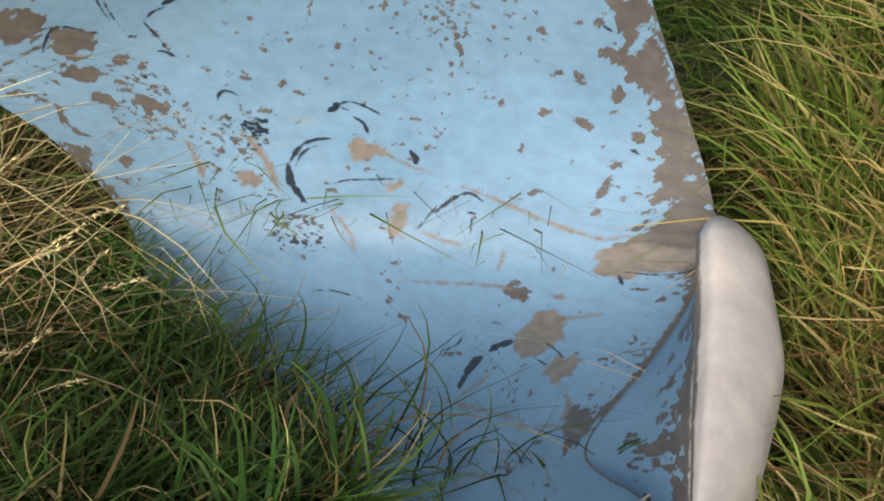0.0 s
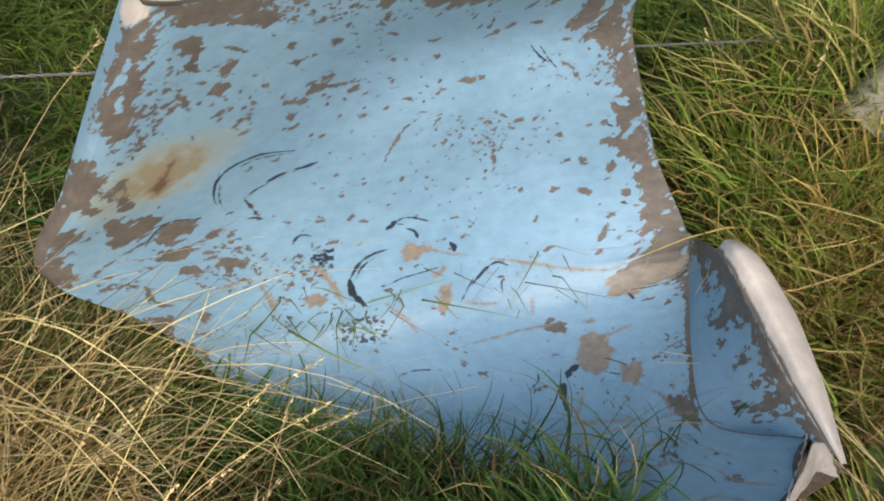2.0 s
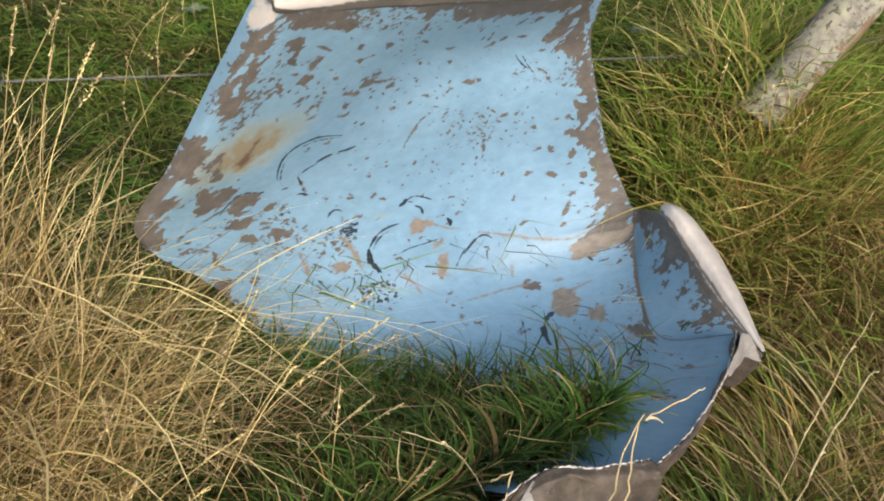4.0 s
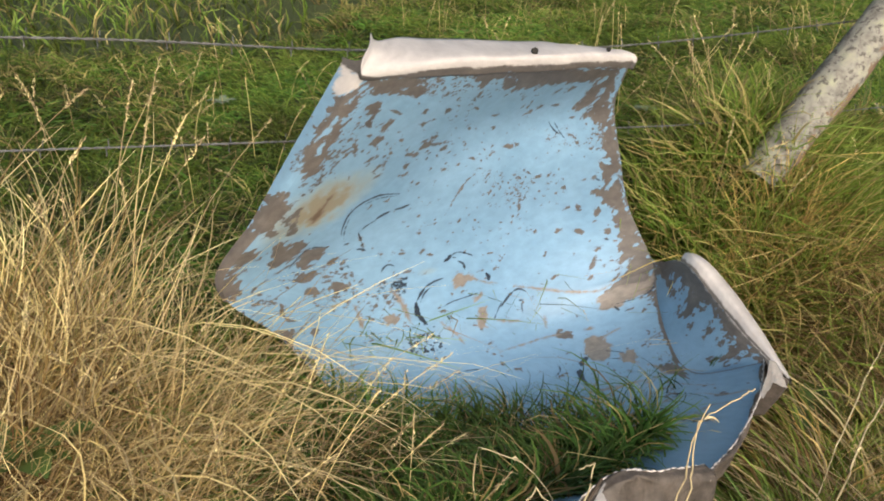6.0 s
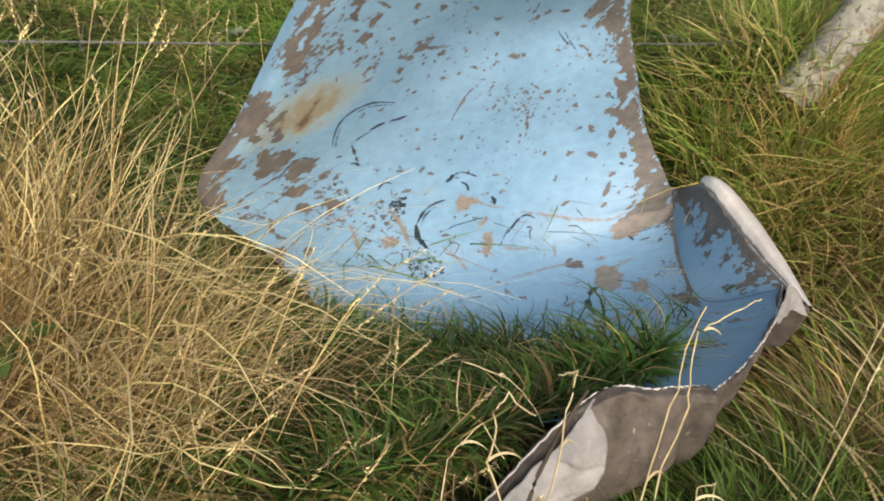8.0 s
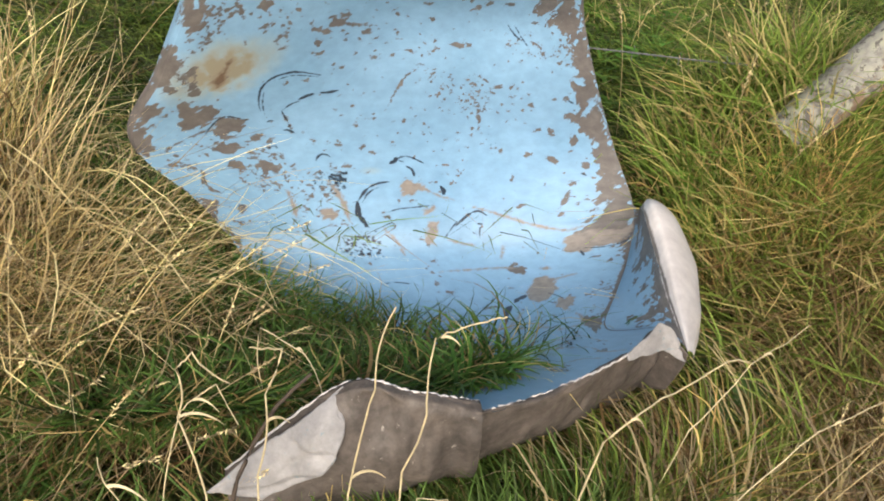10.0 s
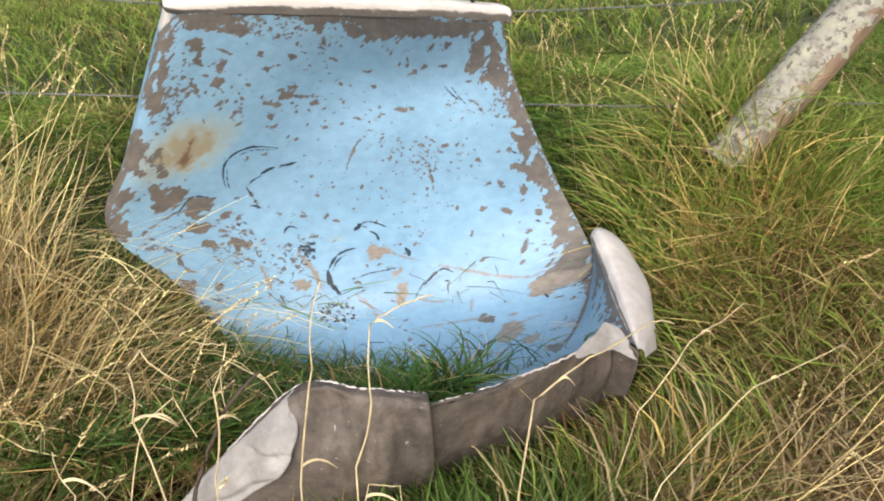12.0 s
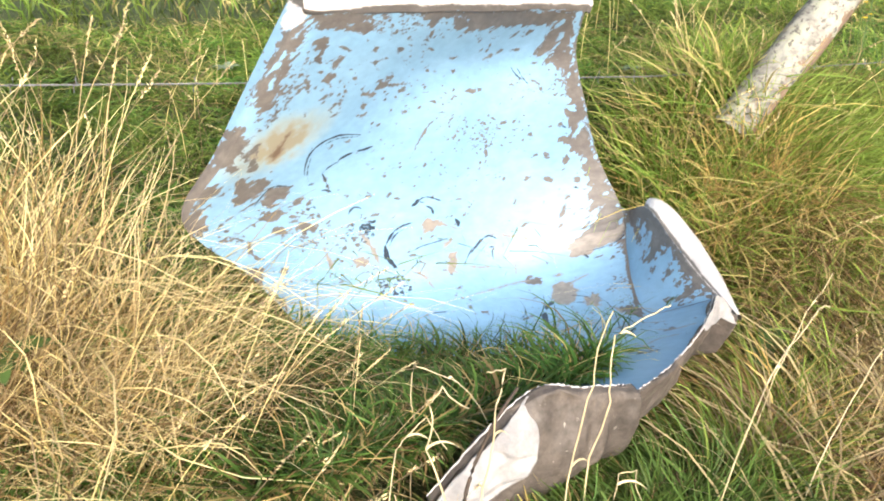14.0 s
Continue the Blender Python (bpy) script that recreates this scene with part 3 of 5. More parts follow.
stroke(PEEL, 0.0198, (1.000, 0.637), (1.000, 0.721), (0.997, 0.796), (0.968, 0.839))
stroke(PEEL, 0.0039, (0.638, 0.123), (0.658, 0.116), (0.680, 0.110))
stroke(PEEL, 0.0044, (0.944, 0.727), (0.985, 0.719), (1.000, 0.710))
specks(PEEL, 0.233, 0.389, 0.069, 0.127, 45, 0.007)
specks(PEEL, 0.215, 0.439, 0.113, 0.084, 60, 0.006)
specks(PEEL, 0.274, 0.421, 0.061, 0.101, 25, 0.005)
specks(PEEL, 0.066, 0.412, 0.061, 0.054, 26, 0.008)
specks(PEEL, 0.116, 0.386, 0.043, 0.091, 10, 0.005)
specks(PEEL, 0.684, 0.286, 0.090, 0.141, 90, 0.0042)
specks(PEEL, 0.597, 0.271, 0.066, 0.108, 45, 0.0042)
specks(PEEL, 0.782, 0.292, 0.103, 0.176, 26, 0.004)
specks(PEEL, 0.285, 0.020, 0.178, 0.102, 110, 0.007)
specks(PEEL, 0.218, 0.011, 0.093, 0.070, 60, 0.008)
specks(PEEL, 0.380, 0.045, 0.122, 0.126, 30, 0.005)
specks(PEEL, 0.063, 0.121, 0.075, 0.199, 60, 0.008)
specks(PEEL, 0.043, 0.187, 0.073, 0.059, 30, 0.008)
specks(PEEL, -0.030, 0.147, 0.045, 0.076, 26, 0.007)
specks(PEEL, 0.933, 0.184, 0.079, 0.135, 40, 0.006)
specks(PEEL, 0.929, 0.069, 0.140, 0.201, 45, 0.007)
specks(PEEL, 0.812, 0.185, 0.096, 0.113, 22, 0.004)
specks(PEEL, 0.075, 0.172, 0.050, 0.059, 16, 0.006)
specks(PEEL, 0.203, 0.152, 0.096, 0.079, 20, 0.0045)
specks(PEEL, 0.404, 0.304, 0.072, 0.150, 10, 0.003)
specks(PEEL, 0.529, 0.381, 0.384, 0.297, 40, 0.003)
specks(PEEL, 0.743, 0.737, 0.231, 0.169, 30, 0.004)
specks(PEEL, 0.960, 0.760, 0.080, 0.234, 45, 0.006)
specks(PEEL, 0.336, 0.459, 0.086, 0.105, 55, 0.006)
specks(PEEL, 0.281, 0.478, 0.067, 0.088, 25, 0.005)
specks(PEEL, 0.910, 0.442, 0.041, 0.222, 14, 0.004)
specks(PEEL, 0.378, 0.142, 0.233, 0.215, 30, 0.0045)
specks(PEEL, 0.735, 0.179, 0.490, 0.235, 26, 0.003)
specks(PEEL, 0.628, 0.347, 0.172, 0.146, 20, 0.003)
specks(PEEL, 0.256, 0.521, 0.049, 0.120, 16, 0.006)
specks(PEEL, 0.821, 0.947, 0.029, 0.029, 60, 0.008)
specks(PEEL, 0.656, 0.943, 0.054, 0.064, 60, 0.008)
specks(PEEL, 0.815, 0.869, 0.119, 0.043, 40, 0.006)
flake(PALE, 0.006, (0.871, 0.570), (0.890, 0.555), (0.926, 0.545), (0.965, 0.551), (1.000, 0.541), (0.996, 0.569), (0.967, 0.591), (0.930, 0.599), (0.922, 0.611), (0.864, 0.600))
flake(PALE, 0.005, (0.510, 0.451), (0.530, 0.446), (0.569, 0.456), (0.581, 0.468), (0.554, 0.467), (0.538, 0.477), (0.511, 0.484), (0.511, 0.469))
flake(PALE, 0.004, (0.577, 0.533), (0.599, 0.532), (0.599, 0.553), (0.587, 0.571), (0.591, 0.583), (0.562, 0.579), (0.571, 0.556))
flake(PALE, 0.006, (0.790, 0.669), (0.822, 0.660), (0.844, 0.677), (0.839, 0.709), (0.808, 0.736), (0.774, 0.739), (0.751, 0.724), (0.764, 0.699))
patch(PALE, 0.845, 0.754, 0.050, 0.060, 26, 0.65)
flake(PALE, 0.005, (0.326, 0.502), (0.348, 0.501), (0.362, 0.514), (0.345, 0.528), (0.321, 0.523))
patch(PALE, 0.825, 0.642, 0.020, 0.016, -8, 0.65)
patch(PALE, 0.575, 0.506, 0.034, 0.015, -42, 0.65)
stroke(PALE, 0.0066, (0.691, 0.492), (0.756, 0.507), (0.817, 0.529), (0.876, 0.546), (0.907, 0.539))
stroke(PALE, 0.0077, (0.624, 0.569), (0.655, 0.575), (0.683, 0.578))
stroke(PALE, 0.0044, (0.577, 0.646), (0.665, 0.637), (0.731, 0.632), (0.765, 0.638))
stroke(PALE, 0.0044, (0.825, 0.685), (0.859, 0.673), (0.890, 0.666))
stroke(PALE, 0.0110, (0.356, 0.447), (0.373, 0.482), (0.383, 0.533))
stroke(PALE, 0.0066, (0.461, 0.549), (0.499, 0.587), (0.508, 0.610))
stroke(PALE, 0.0033, (0.747, 0.576), (0.741, 0.595), (0.735, 0.611))
stroke(PALE, 0.0044, (0.581, 0.468), (0.615, 0.477), (0.644, 0.481))
stroke(PALE, 0.0088, (0.261, 0.461), (0.262, 0.490), (0.257, 0.515))
stroke(PALE, 0.0044, (0.720, 0.756), (0.690, 0.772), (0.655, 0.784))
stroke(PALE, 0.0055, (0.797, 0.824), (0.893, 0.829), (0.999, 0.853))
stroke(PALE, 0.0088, (0.880, 0.789), (0.901, 0.806), (0.900, 0.824))
stroke(PALE, 0.0055, (0.620, 0.784), (0.714, 0.801), (0.813, 0.817))
stroke(PALE, 0.0044, (0.750, 0.844), (0.887, 0.869), (0.898, 0.931))
stroke(PALE, 0.0055, (0.838, 0.915), (0.816, 0.954), (0.833, 0.986))
stroke(PALE, 0.0044, (0.657, 0.861), (0.782, 0.878), (0.838, 0.915))
stroke(PALE, 0.0044, (0.644, 0.928), (0.735, 0.940), (0.763, 0.973))
stroke(SCUFF, 0.0055, (0.332, 0.243), (0.282, 0.234), (0.241, 0.240), (0.217, 0.257), (0.217, 0.283), (0.229, 0.308))
stroke(SCUFF, 0.0028, (0.325, 0.245), (0.274, 0.240), (0.237, 0.249))
stroke(SCUFF, 0.0028, (0.223, 0.268), (0.228, 0.291), (0.241, 0.318))
stroke(SCUFF, 0.0072, (0.375, 0.276), (0.355, 0.278), (0.338, 0.277))
stroke(SCUFF, 0.0077, (0.332, 0.278), (0.314, 0.282), (0.301, 0.289))
stroke(SCUFF, 0.0044, (0.305, 0.291), (0.287, 0.298), (0.272, 0.311))
stroke(SCUFF, 0.0033, (0.272, 0.311), (0.288, 0.333), (0.294, 0.345))
stroke(SCUFF, 0.0044, (0.246, 0.336), (0.254, 0.331), (0.261, 0.331))
stroke(SCUFF, 0.0055, (0.283, 0.351), (0.293, 0.352), (0.305, 0.358))
stroke(SCUFF, 0.0050, (0.340, 0.411), (0.349, 0.400), (0.362, 0.398), (0.373, 0.404))
stroke(SCUFF, 0.0044, (0.208, 0.328), (0.171, 0.320), (0.154, 0.325), (0.141, 0.343), (0.133, 0.357))
stroke(SCUFF, 0.0050, (0.570, 0.413), (0.547, 0.404), (0.525, 0.401), (0.504, 0.409))
stroke(SCUFF, 0.0099, (0.493, 0.416), (0.504, 0.411), (0.511, 0.404))
stroke(SCUFF, 0.0039, (0.511, 0.409), (0.525, 0.412))
stroke(SCUFF, 0.0077, (0.528, 0.419), (0.541, 0.426), (0.547, 0.440))
stroke(SCUFF, 0.0094, (0.611, 0.456), (0.619, 0.465), (0.616, 0.473))
stroke(SCUFF, 0.0061, (0.485, 0.452), (0.455, 0.457), (0.428, 0.471), (0.409, 0.492))
stroke(SCUFF, 0.0033, (0.459, 0.464), (0.435, 0.475), (0.418, 0.494))
stroke(SCUFF, 0.0121, (0.408, 0.490), (0.406, 0.509), (0.410, 0.527))
stroke(SCUFF, 0.0099, (0.409, 0.519), (0.417, 0.538), (0.428, 0.550))
stroke(SCUFF, 0.0044, (0.599, 0.494), (0.540, 0.504), (0.499, 0.509), (0.465, 0.519))
stroke(SCUFF, 0.0066, (0.722, 0.508), (0.703, 0.500), (0.681, 0.507))
stroke(SCUFF, 0.0055, (0.692, 0.501), (0.668, 0.517), (0.642, 0.538))
stroke(SCUFF, 0.0033, (0.649, 0.525), (0.631, 0.545), (0.612, 0.568))
stroke(SCUFF, 0.0055, (0.698, 0.528), (0.712, 0.528))
stroke(SCUFF, 0.0033, (0.705, 0.530), (0.698, 0.560))
stroke(SCUFF, 0.0132, (0.754, 0.715), (0.730, 0.721), (0.708, 0.730))
stroke(SCUFF, 0.0143, (0.696, 0.735), (0.673, 0.748), (0.660, 0.760))
stroke(SCUFF, 0.0110, (0.663, 0.757), (0.656, 0.767), (0.653, 0.775))
stroke(SCUFF, 0.0033, (0.803, 0.712), (0.829, 0.725), (0.849, 0.739))
stroke(SCUFF, 0.0033, (0.792, 0.738), (0.821, 0.750))
stroke(SCUFF, 0.0044, (0.902, 0.601), (0.910, 0.618))
stroke(SCUFF, 0.0039, (0.917, 0.425), (0.928, 0.430))
stroke(SCUFF, 0.0050, (0.916, 0.287), (0.929, 0.293))
stroke(SCUFF, 0.0039, (0.898, 0.594), (0.951, 0.597), (0.990, 0.583), (1.000, 0.541))
stroke(SCUFF, 0.0044, (0.769, 0.144), (0.789, 0.163), (0.809, 0.176))
stroke(SCUFF, 0.0033, (0.788, 0.143), (0.812, 0.172), (0.827, 0.187))
stroke(SCUFF, 0.0033, (0.400, 0.673), (0.447, 0.669), (0.494, 0.674))
stroke(SCUFF, 0.0033, (0.613, 0.728), (0.649, 0.719), (0.670, 0.699))
specks(SCUFF, 0.356, 0.451, 0.081, 0.071, 60, 0.0055)
specks(SCUFF, 0.379, 0.440, 0.047, 0.046, 34, 0.0085)
specks(SCUFF, 0.403, 0.592, 0.107, 0.086, 60, 0.01)
specks(SCUFF, 0.405, 0.590, 0.147, 0.141, 60, 0.006)
specks(SCUFF, 0.739, 0.385, 0.041, 0.044, 8, 0.004)
specks(SCUFF, 0.922, 0.611, 0.044, 0.047, 6, 0.004)
specks(SCUFF, 0.254, 0.384, 0.030, 0.038, 8, 0.005)
patch(KEEP, 0.952, 0.247, 0.022, 0.035, -61, 0.65)
patch(KEEP, 0.967, 0.298, 0.016, 0.062, 37, 0.65)
patch(KEEP, 0.997, 0.320, 0.005, 0.061, -9, 0.65)
patch(KEEP, 0.944, 0.498, 0.018, 0.063, 23, 0.65)
patch(KEEP, 0.980, 0.453, 0.011, 0.019, 71, 0.65)
patch(KEEP, 0.993, 0.371, 0.009, 0.016, 15, 0.65)
patch(KEEP, 0.998, 0.381, 0.013, 0.009, 74, 0.65)
patch(KEEP, 0.120, 0.001, 0.018, 0.005, -9, 0.65)
patch(KEEP, 0.142, 0.022, 0.019, 0.008, -22, 0.65)
patch(KEEP, 0.905, 0.038, 0.039, 0.020, -49, 0.65)
patch(KEEP, 0.925, 0.076, 0.035, 0.018, -60, 0.65)
patch(KEEP, 0.865, 0.047, 0.036, 0.017, -68, 0.65)
patch(KEEP, 0.958, 0.372, 0.012, 0.028, 12, 0.65)
patch(KEEP, -0.006, 0.101, 0.037, 0.018, -72, 0.65)
patch(KEEP, 0.009, 0.125, 0.035, 0.014, -78, 0.65)
patch(KEEP, -0.004, 0.080, 0.029, 0.012, -65, 0.65)
patch(KEEP, 0.015, 0.040, 0.028, 0.008, -84, 0.65)
patch(KEEP, 0.045, 0.118, 0.030, 0.009, -83, 0.65)
patch(KEEP, 0.042, 0.149, 0.021, 0.009, -80, 0.65)
patch(KEEP, 0.041, 0.230, 0.029, 0.018, -88, 0.65)
patch(KEEP, 0.062, 0.247, 0.019, 0.011, -89, 0.65)
patch(KEEP, 0.182, 0.357, 0.020, 0.009, -34, 0.65)
patch(KEEP, 0.103, 0.309, 0.022, 0.007, -52, 0.65)


def sheet_fields(u, v):
    """Bare metal, scuffs, pale patches and stain at u, v."""
    a, b = u * ACROSS, v * DOWN
    n1, n2 = vnoise(a * 9, b * 9, 21, 5), vnoise(a * 45, b * 45, 33, 5)
    peel = np.full(a.shape, -0.05)
    # small chips all over
    chips = vnoise(a * 70, b * 70, 60, 2) + 0.5 * vnoise(a * 12, b * 12, 71, 2)
    peel = np.maximum(peel, 0.02 * (chips - 0.66))
    crack = vnoise(a * 28, b * 60, 80, 3) + 0.5 * vnoise(a * 5, b * 5, 83, 2)
    peel = np.maximum(peel, 0.02 * (crack - 0.78))
    peel = np.maximum(peel, wear_field(PEEL, a, b, 90, 1.0))
    # a thin worn line along the free edges
    rim = np.minimum(ACROSS - a, b)
    peel = np.maximum(peel, 0.006 - rim + 0.02 * n2 * smooth01(v, 0.9, 0.7))
    peel = np.minimum(peel, -wear_field(KEEP, a, b, 160))
    scuff = wear_field(SCUFF, a, b, 120) - 0.0035 * np.maximum(0, vnoise(a * 160, b * 160, 130, 2))
    pale = wear_field(PALE, a, b, 140, 0.8)
    du, dv = (u - 0.115) * ACROSS, (v - 0.235) * DOWN
    p, q = du * 0.86 - dv * 0.5, dv * 0.86 + du * 0.5
    stain = np.exp(-((p / 0.105) ** 2) - (q / 0.066) ** 2) * (1 + 0.9 * n2 + 0.5 * n1)
    stain = np.minimum(stain, 0.72)
    stain = np.maximum(stain, np.clip(0.85 + 20 * wear_field(RUST, a, b, 170), 0, 1.1) * (wear_field(RUST, a, b, 170) > -0.02))
    du, dv = (u - 0.45) * ACROSS, (v - 0.43) * DOWN
    stain = np.maximum(stain, 0.28 * np.exp(-((du / 0.03) ** 2) - (dv / 0.015) ** 2))
    return peel, scuff, pale, np.clip(stain, 0, 1.2), wear_field(CHALK, a, b, 180)


def grid_faces(n, k):
    i = (np.arange(n - 1)[:, None] * k + np.arange(k - 1)).ravel()
    return np.stack([i, i + 1, i + k + 1, i + k], -1)


def sheet_attrs(u, v):
    peel, scuff, pale, stain, chalk = sheet_fields(u, v)
    flat = np.stack([u * ACROSS, v * DOWN, np.zeros_like(u)], -1)
    return [("sheet", flat), ("peel", peel), ("scuff", scuff), ("pale", pale), ("stain", stain), ("chalk", chalk)]


def loft(sections, n, k):
    """Surface through section curves (each a list of places): n points along, k across."""
    across = np.stack([catmull(s, np.linspace(0, 1, k)) for s in sections])
    return catmull(across, np.linspace(0, 1, n))


def thicken(ob, metres):
    mod = ob.modifiers.new("gauge", "SOLIDIFY")
    mod.thickness, mod.offset = metres, 0.0
    return ob


panel = tagged(new("sheet_metal_panel"), "crumpled, chipped light-blue sheet metal panel propped against barbed wire", "metal panel")
panel.location = (0, 1.0, 0.36)
PANEL_BASE = Matrix.Translation((0, -1.0, -0.36))


def tube(points, radius, sides=6):
    """Quads of a tube along points (n x 3)."""
    p = np.asarray(points, float)
    t = np.gradient(p, axis=0)
    t /= np.linalg.norm(t, axis=1)[:, None]
    ref = np.where(np.abs(t[:, 2:3]) > 0.9, (1.0, 0, 0), (0, 0, 1.0))
    s = np.cross(t, ref)
    s /= np.linalg.norm(s, axis=1)[:, None]
    w = np.cross(s, t)
    r = np.broadcast_to(np.asarray(radius, float), (len(p),))[:, None, None]
    ang = np.arange(sides) * 2 * np.pi / sides
    ring = p[:, None] + r * (np.cos(ang)[None, :, None] * s[:, None] + np.sin(ang)[None, :, None] * w[:, None])
    i, j = np.meshgrid(np.arange(len(p) - 1), np.arange(sides), indexing="ij")
    j2 = (j + 1) % sides
    f = np.stack([i * sides + j, i * sides + j2, (i + 1) * sides + j2, (i + 1) * sides + j], -1).reshape(-1, 4)
    return ring.reshape(-1, 3), f


def on_panel(ob, label=""):
    ob.parent = panel
    ob.matrix_parent_inverse = PANEL_BASE
    if label:
        ob["label"] = label
    return ob


NU, NV = 480, 640
gu, gv = np.meshgrid(np.linspace(0, 1, NU), np.concatenate([np.linspace(0, 0.8, NV - 60), np.linspace(0.803, 1, 60)]), indexing="ij")
gu, gv = gu.ravel(), gv.ravel()
place = sheet_at(gu, gv)
dent = 0.006 * vnoise(gu * 7, gv * 9, 200, 2)
place[:, 1] += dent
place[:, 2] += 0.004 * vnoise(gu * 6, gv * 8, 210, 2) * smooth01(gv, 0.55, 0.7)
# the left edge begins to roll back
place[:, 1] += 0.011 * np.clip(1 - gu / 0.05, 0, 1) ** 2 * smooth01(gv, 0.42, 0.36)
# the sharp dent that runs in from the right edge above the bend
dv = (gv - 0.535) * DOWN
place[:, 1] += 0.005 * np.exp(-((dv / 0.022) ** 2)) * smooth01(gu, 0.78, 0.97)
on_panel(fast_mesh("back_sheet", place, grid_faces(NU, NV), BLUE, sheet_attrs(gu, gv)), "light-blue paint with bare grey-brown chips and black scuffs")

# outside skin just behind it
back_u, back_v = np.meshgrid(np.linspace(0.025, 0.99, 60), np.linspace(0.01, 0.97, 90), indexing="ij")
bu, bv = back_u.ravel(), back_v.ravel()
along_u = sheet_at(np.minimum(bu + 0.01, 1), bv) - sheet_at(np.maximum(bu - 0.01, 0), bv)
along_v = sheet_at(bu, np.minimum(bv + 0.01, 1)) - sheet_at(bu, np.maximum(bv - 0.01, 0))
out_dir = np.cross(along_v, along_u)
out_dir /= np.linalg.norm(out_dir, axis=1)[:, None]
out_dir *= np.where(out_dir[:, 1:2] - out_dir[:, 2:3] * (bv[:, None] > 0.6) > 0, 1, -1)
skin = sheet_at(bu, bv) + out_dir * 0.014
on_panel(fast_mesh("outer_skin", skin, grid_faces(60, 90), WHITE), "weathered white outside face")

# top flange: rolled lip folded back towards the wire
lip = catmull(SHEET[0], np.linspace(0, 1, 9))
sections = []
for k, p in enumerate(lip):
    s = k / 8
    back = 0.13 - 0.03 * s
    pinch = 1 - 0.5 * abs(2 * s - 1) ** 6
    dx = 0.055 * (1 - s) ** 3 - 0.05 * s**4
    lift = 0.016 * smooth01(s, 0.02, 0.22)
    sections.append([p + (0, 0.004, -0.006), p + (0, -0.007, 0.003 + lift), p + (dx * 0.15, -0.002, 0.021 + 0.8 * lift), p + (dx * 0.6, 0.045 * pinch, 0.040), p + (dx, back * pinch, 0.052 - 0.02 * s)])
sections.insert(0, [np.asarray(p) + (-0.012, 0.0, 0.016) for p in sections[0]])
sections.append([np.asarray(p) + (0.02, 0.0, -0.006) for p in sections[-1]])
fl = loft(sections, 120, 24)
fl[..., 2] += 0.004 * vnoise(np.arange(120)[:, None] * 0.09, np.arange(24)[None, :] * 0.12, 230, 2)
ta, tb = np.meshgrid(np.linspace(0, ACROSS, 120), np.linspace(0, 0.16, 24), indexing="ij")
ta, tb = ta.ravel(), tb.ravel()
none = np.full(ta.shape, -1.0)
white = np.minimum(tb - 0.030 - 0.010 * smooth01(ta, 0.2, 0.0) + 0.012 * vnoise(ta * 20, tb * 60, 238, 4), 0.03)
flange = on_panel(thicken(fast_mesh("top_flange", fl.reshape(-1, 3), grid_faces(120, 24), BLUE, [("sheet", np.stack([ta, tb, ta * 0 + 5], -1)), ("peel", -none), ("scuff", none), ("pale", none), ("stain", none * 0), ("chalk", white)]), 0.002), "rolled top edge in weathered pinkish white")
for u, h in ((0.53, 0.0085), (0.90, 0.0055)):
    c = catmull(sections, [(1 + u * 8) / 10])[0]
    bm = bmesh.new()
    bmesh.ops.create_cone(bm, cap_ends=True, segments=14, radius1=h, radius2=h * 0.8, depth=0.006, matrix=pose(*(c[2] * 0.75 + c[3] * 0.25 + (0, -0.006, 0.006)), 50, 0, 0))
    hole = part("bolt_hole", bm, HOLE, label="dark bolt hole")
    hole.parent = flange

# left flange, bent back from the left edge
vs = np.linspace(0.0, 0.40, 13)
left_edge = place.reshape(NU, NV, 3)[0]
edge = np.stack([np.interp(vs, gv[:NV], left_edge[:, k]) for k in range(3)], -1)
sections = []
for p, v in zip(edge, vs):
    w = 0.064 * (1 - v / 0.40) ** 0.8 + 0.008
    sections.append([p, p + (-0.007, 0.006, 0.002), p + (-0.013, 0.3 * w + 0.004, 0.005), p + (-0.012 - 0.10 * w, w - 0.008, 0.012)])
sections.insert(0, [p + np.array((0.014, 0.012, 0.034)) * (1 - k / 4.5) for k, p in enumerate(sections[0])])
lf = loft(sections, 220, 40)
lf[:, 0] = np.where(np.linspace(0, 0.40, 220)[:, None] > 0.031, np.stack([np.interp(np.linspace(-0.033, 0.40, 220), gv[:NV], left_edge[:, k]) for k in range(3)], -1), lf[:, 0])
lv, ls = np.meshgrid(np.linspace(-0.033, 0.40, 220), np.linspace(0, 1, 40), indexing="ij")
lu = -ls * (0.064 * (1 - lv / 0.40) ** 0.8 + 0.023) / ACROSS
attrs = sheet_attrs(lu.ravel(), lv.ravel())
worn = 0.022 * smooth01(lv.ravel(), 0.24, 0.28) - 0.012 + 0.016 * vnoise(lu.ravel() * 60, lv.ravel() * 60, 250, 4)
attrs[1] = ("peel", np.maximum(attrs[1][1], worn))
on_panel(fast_mesh("side_flange", lf.reshape(-1, 3), grid_faces(220, 40), BLUE, attrs), "narrow blue side flange with worn paint")

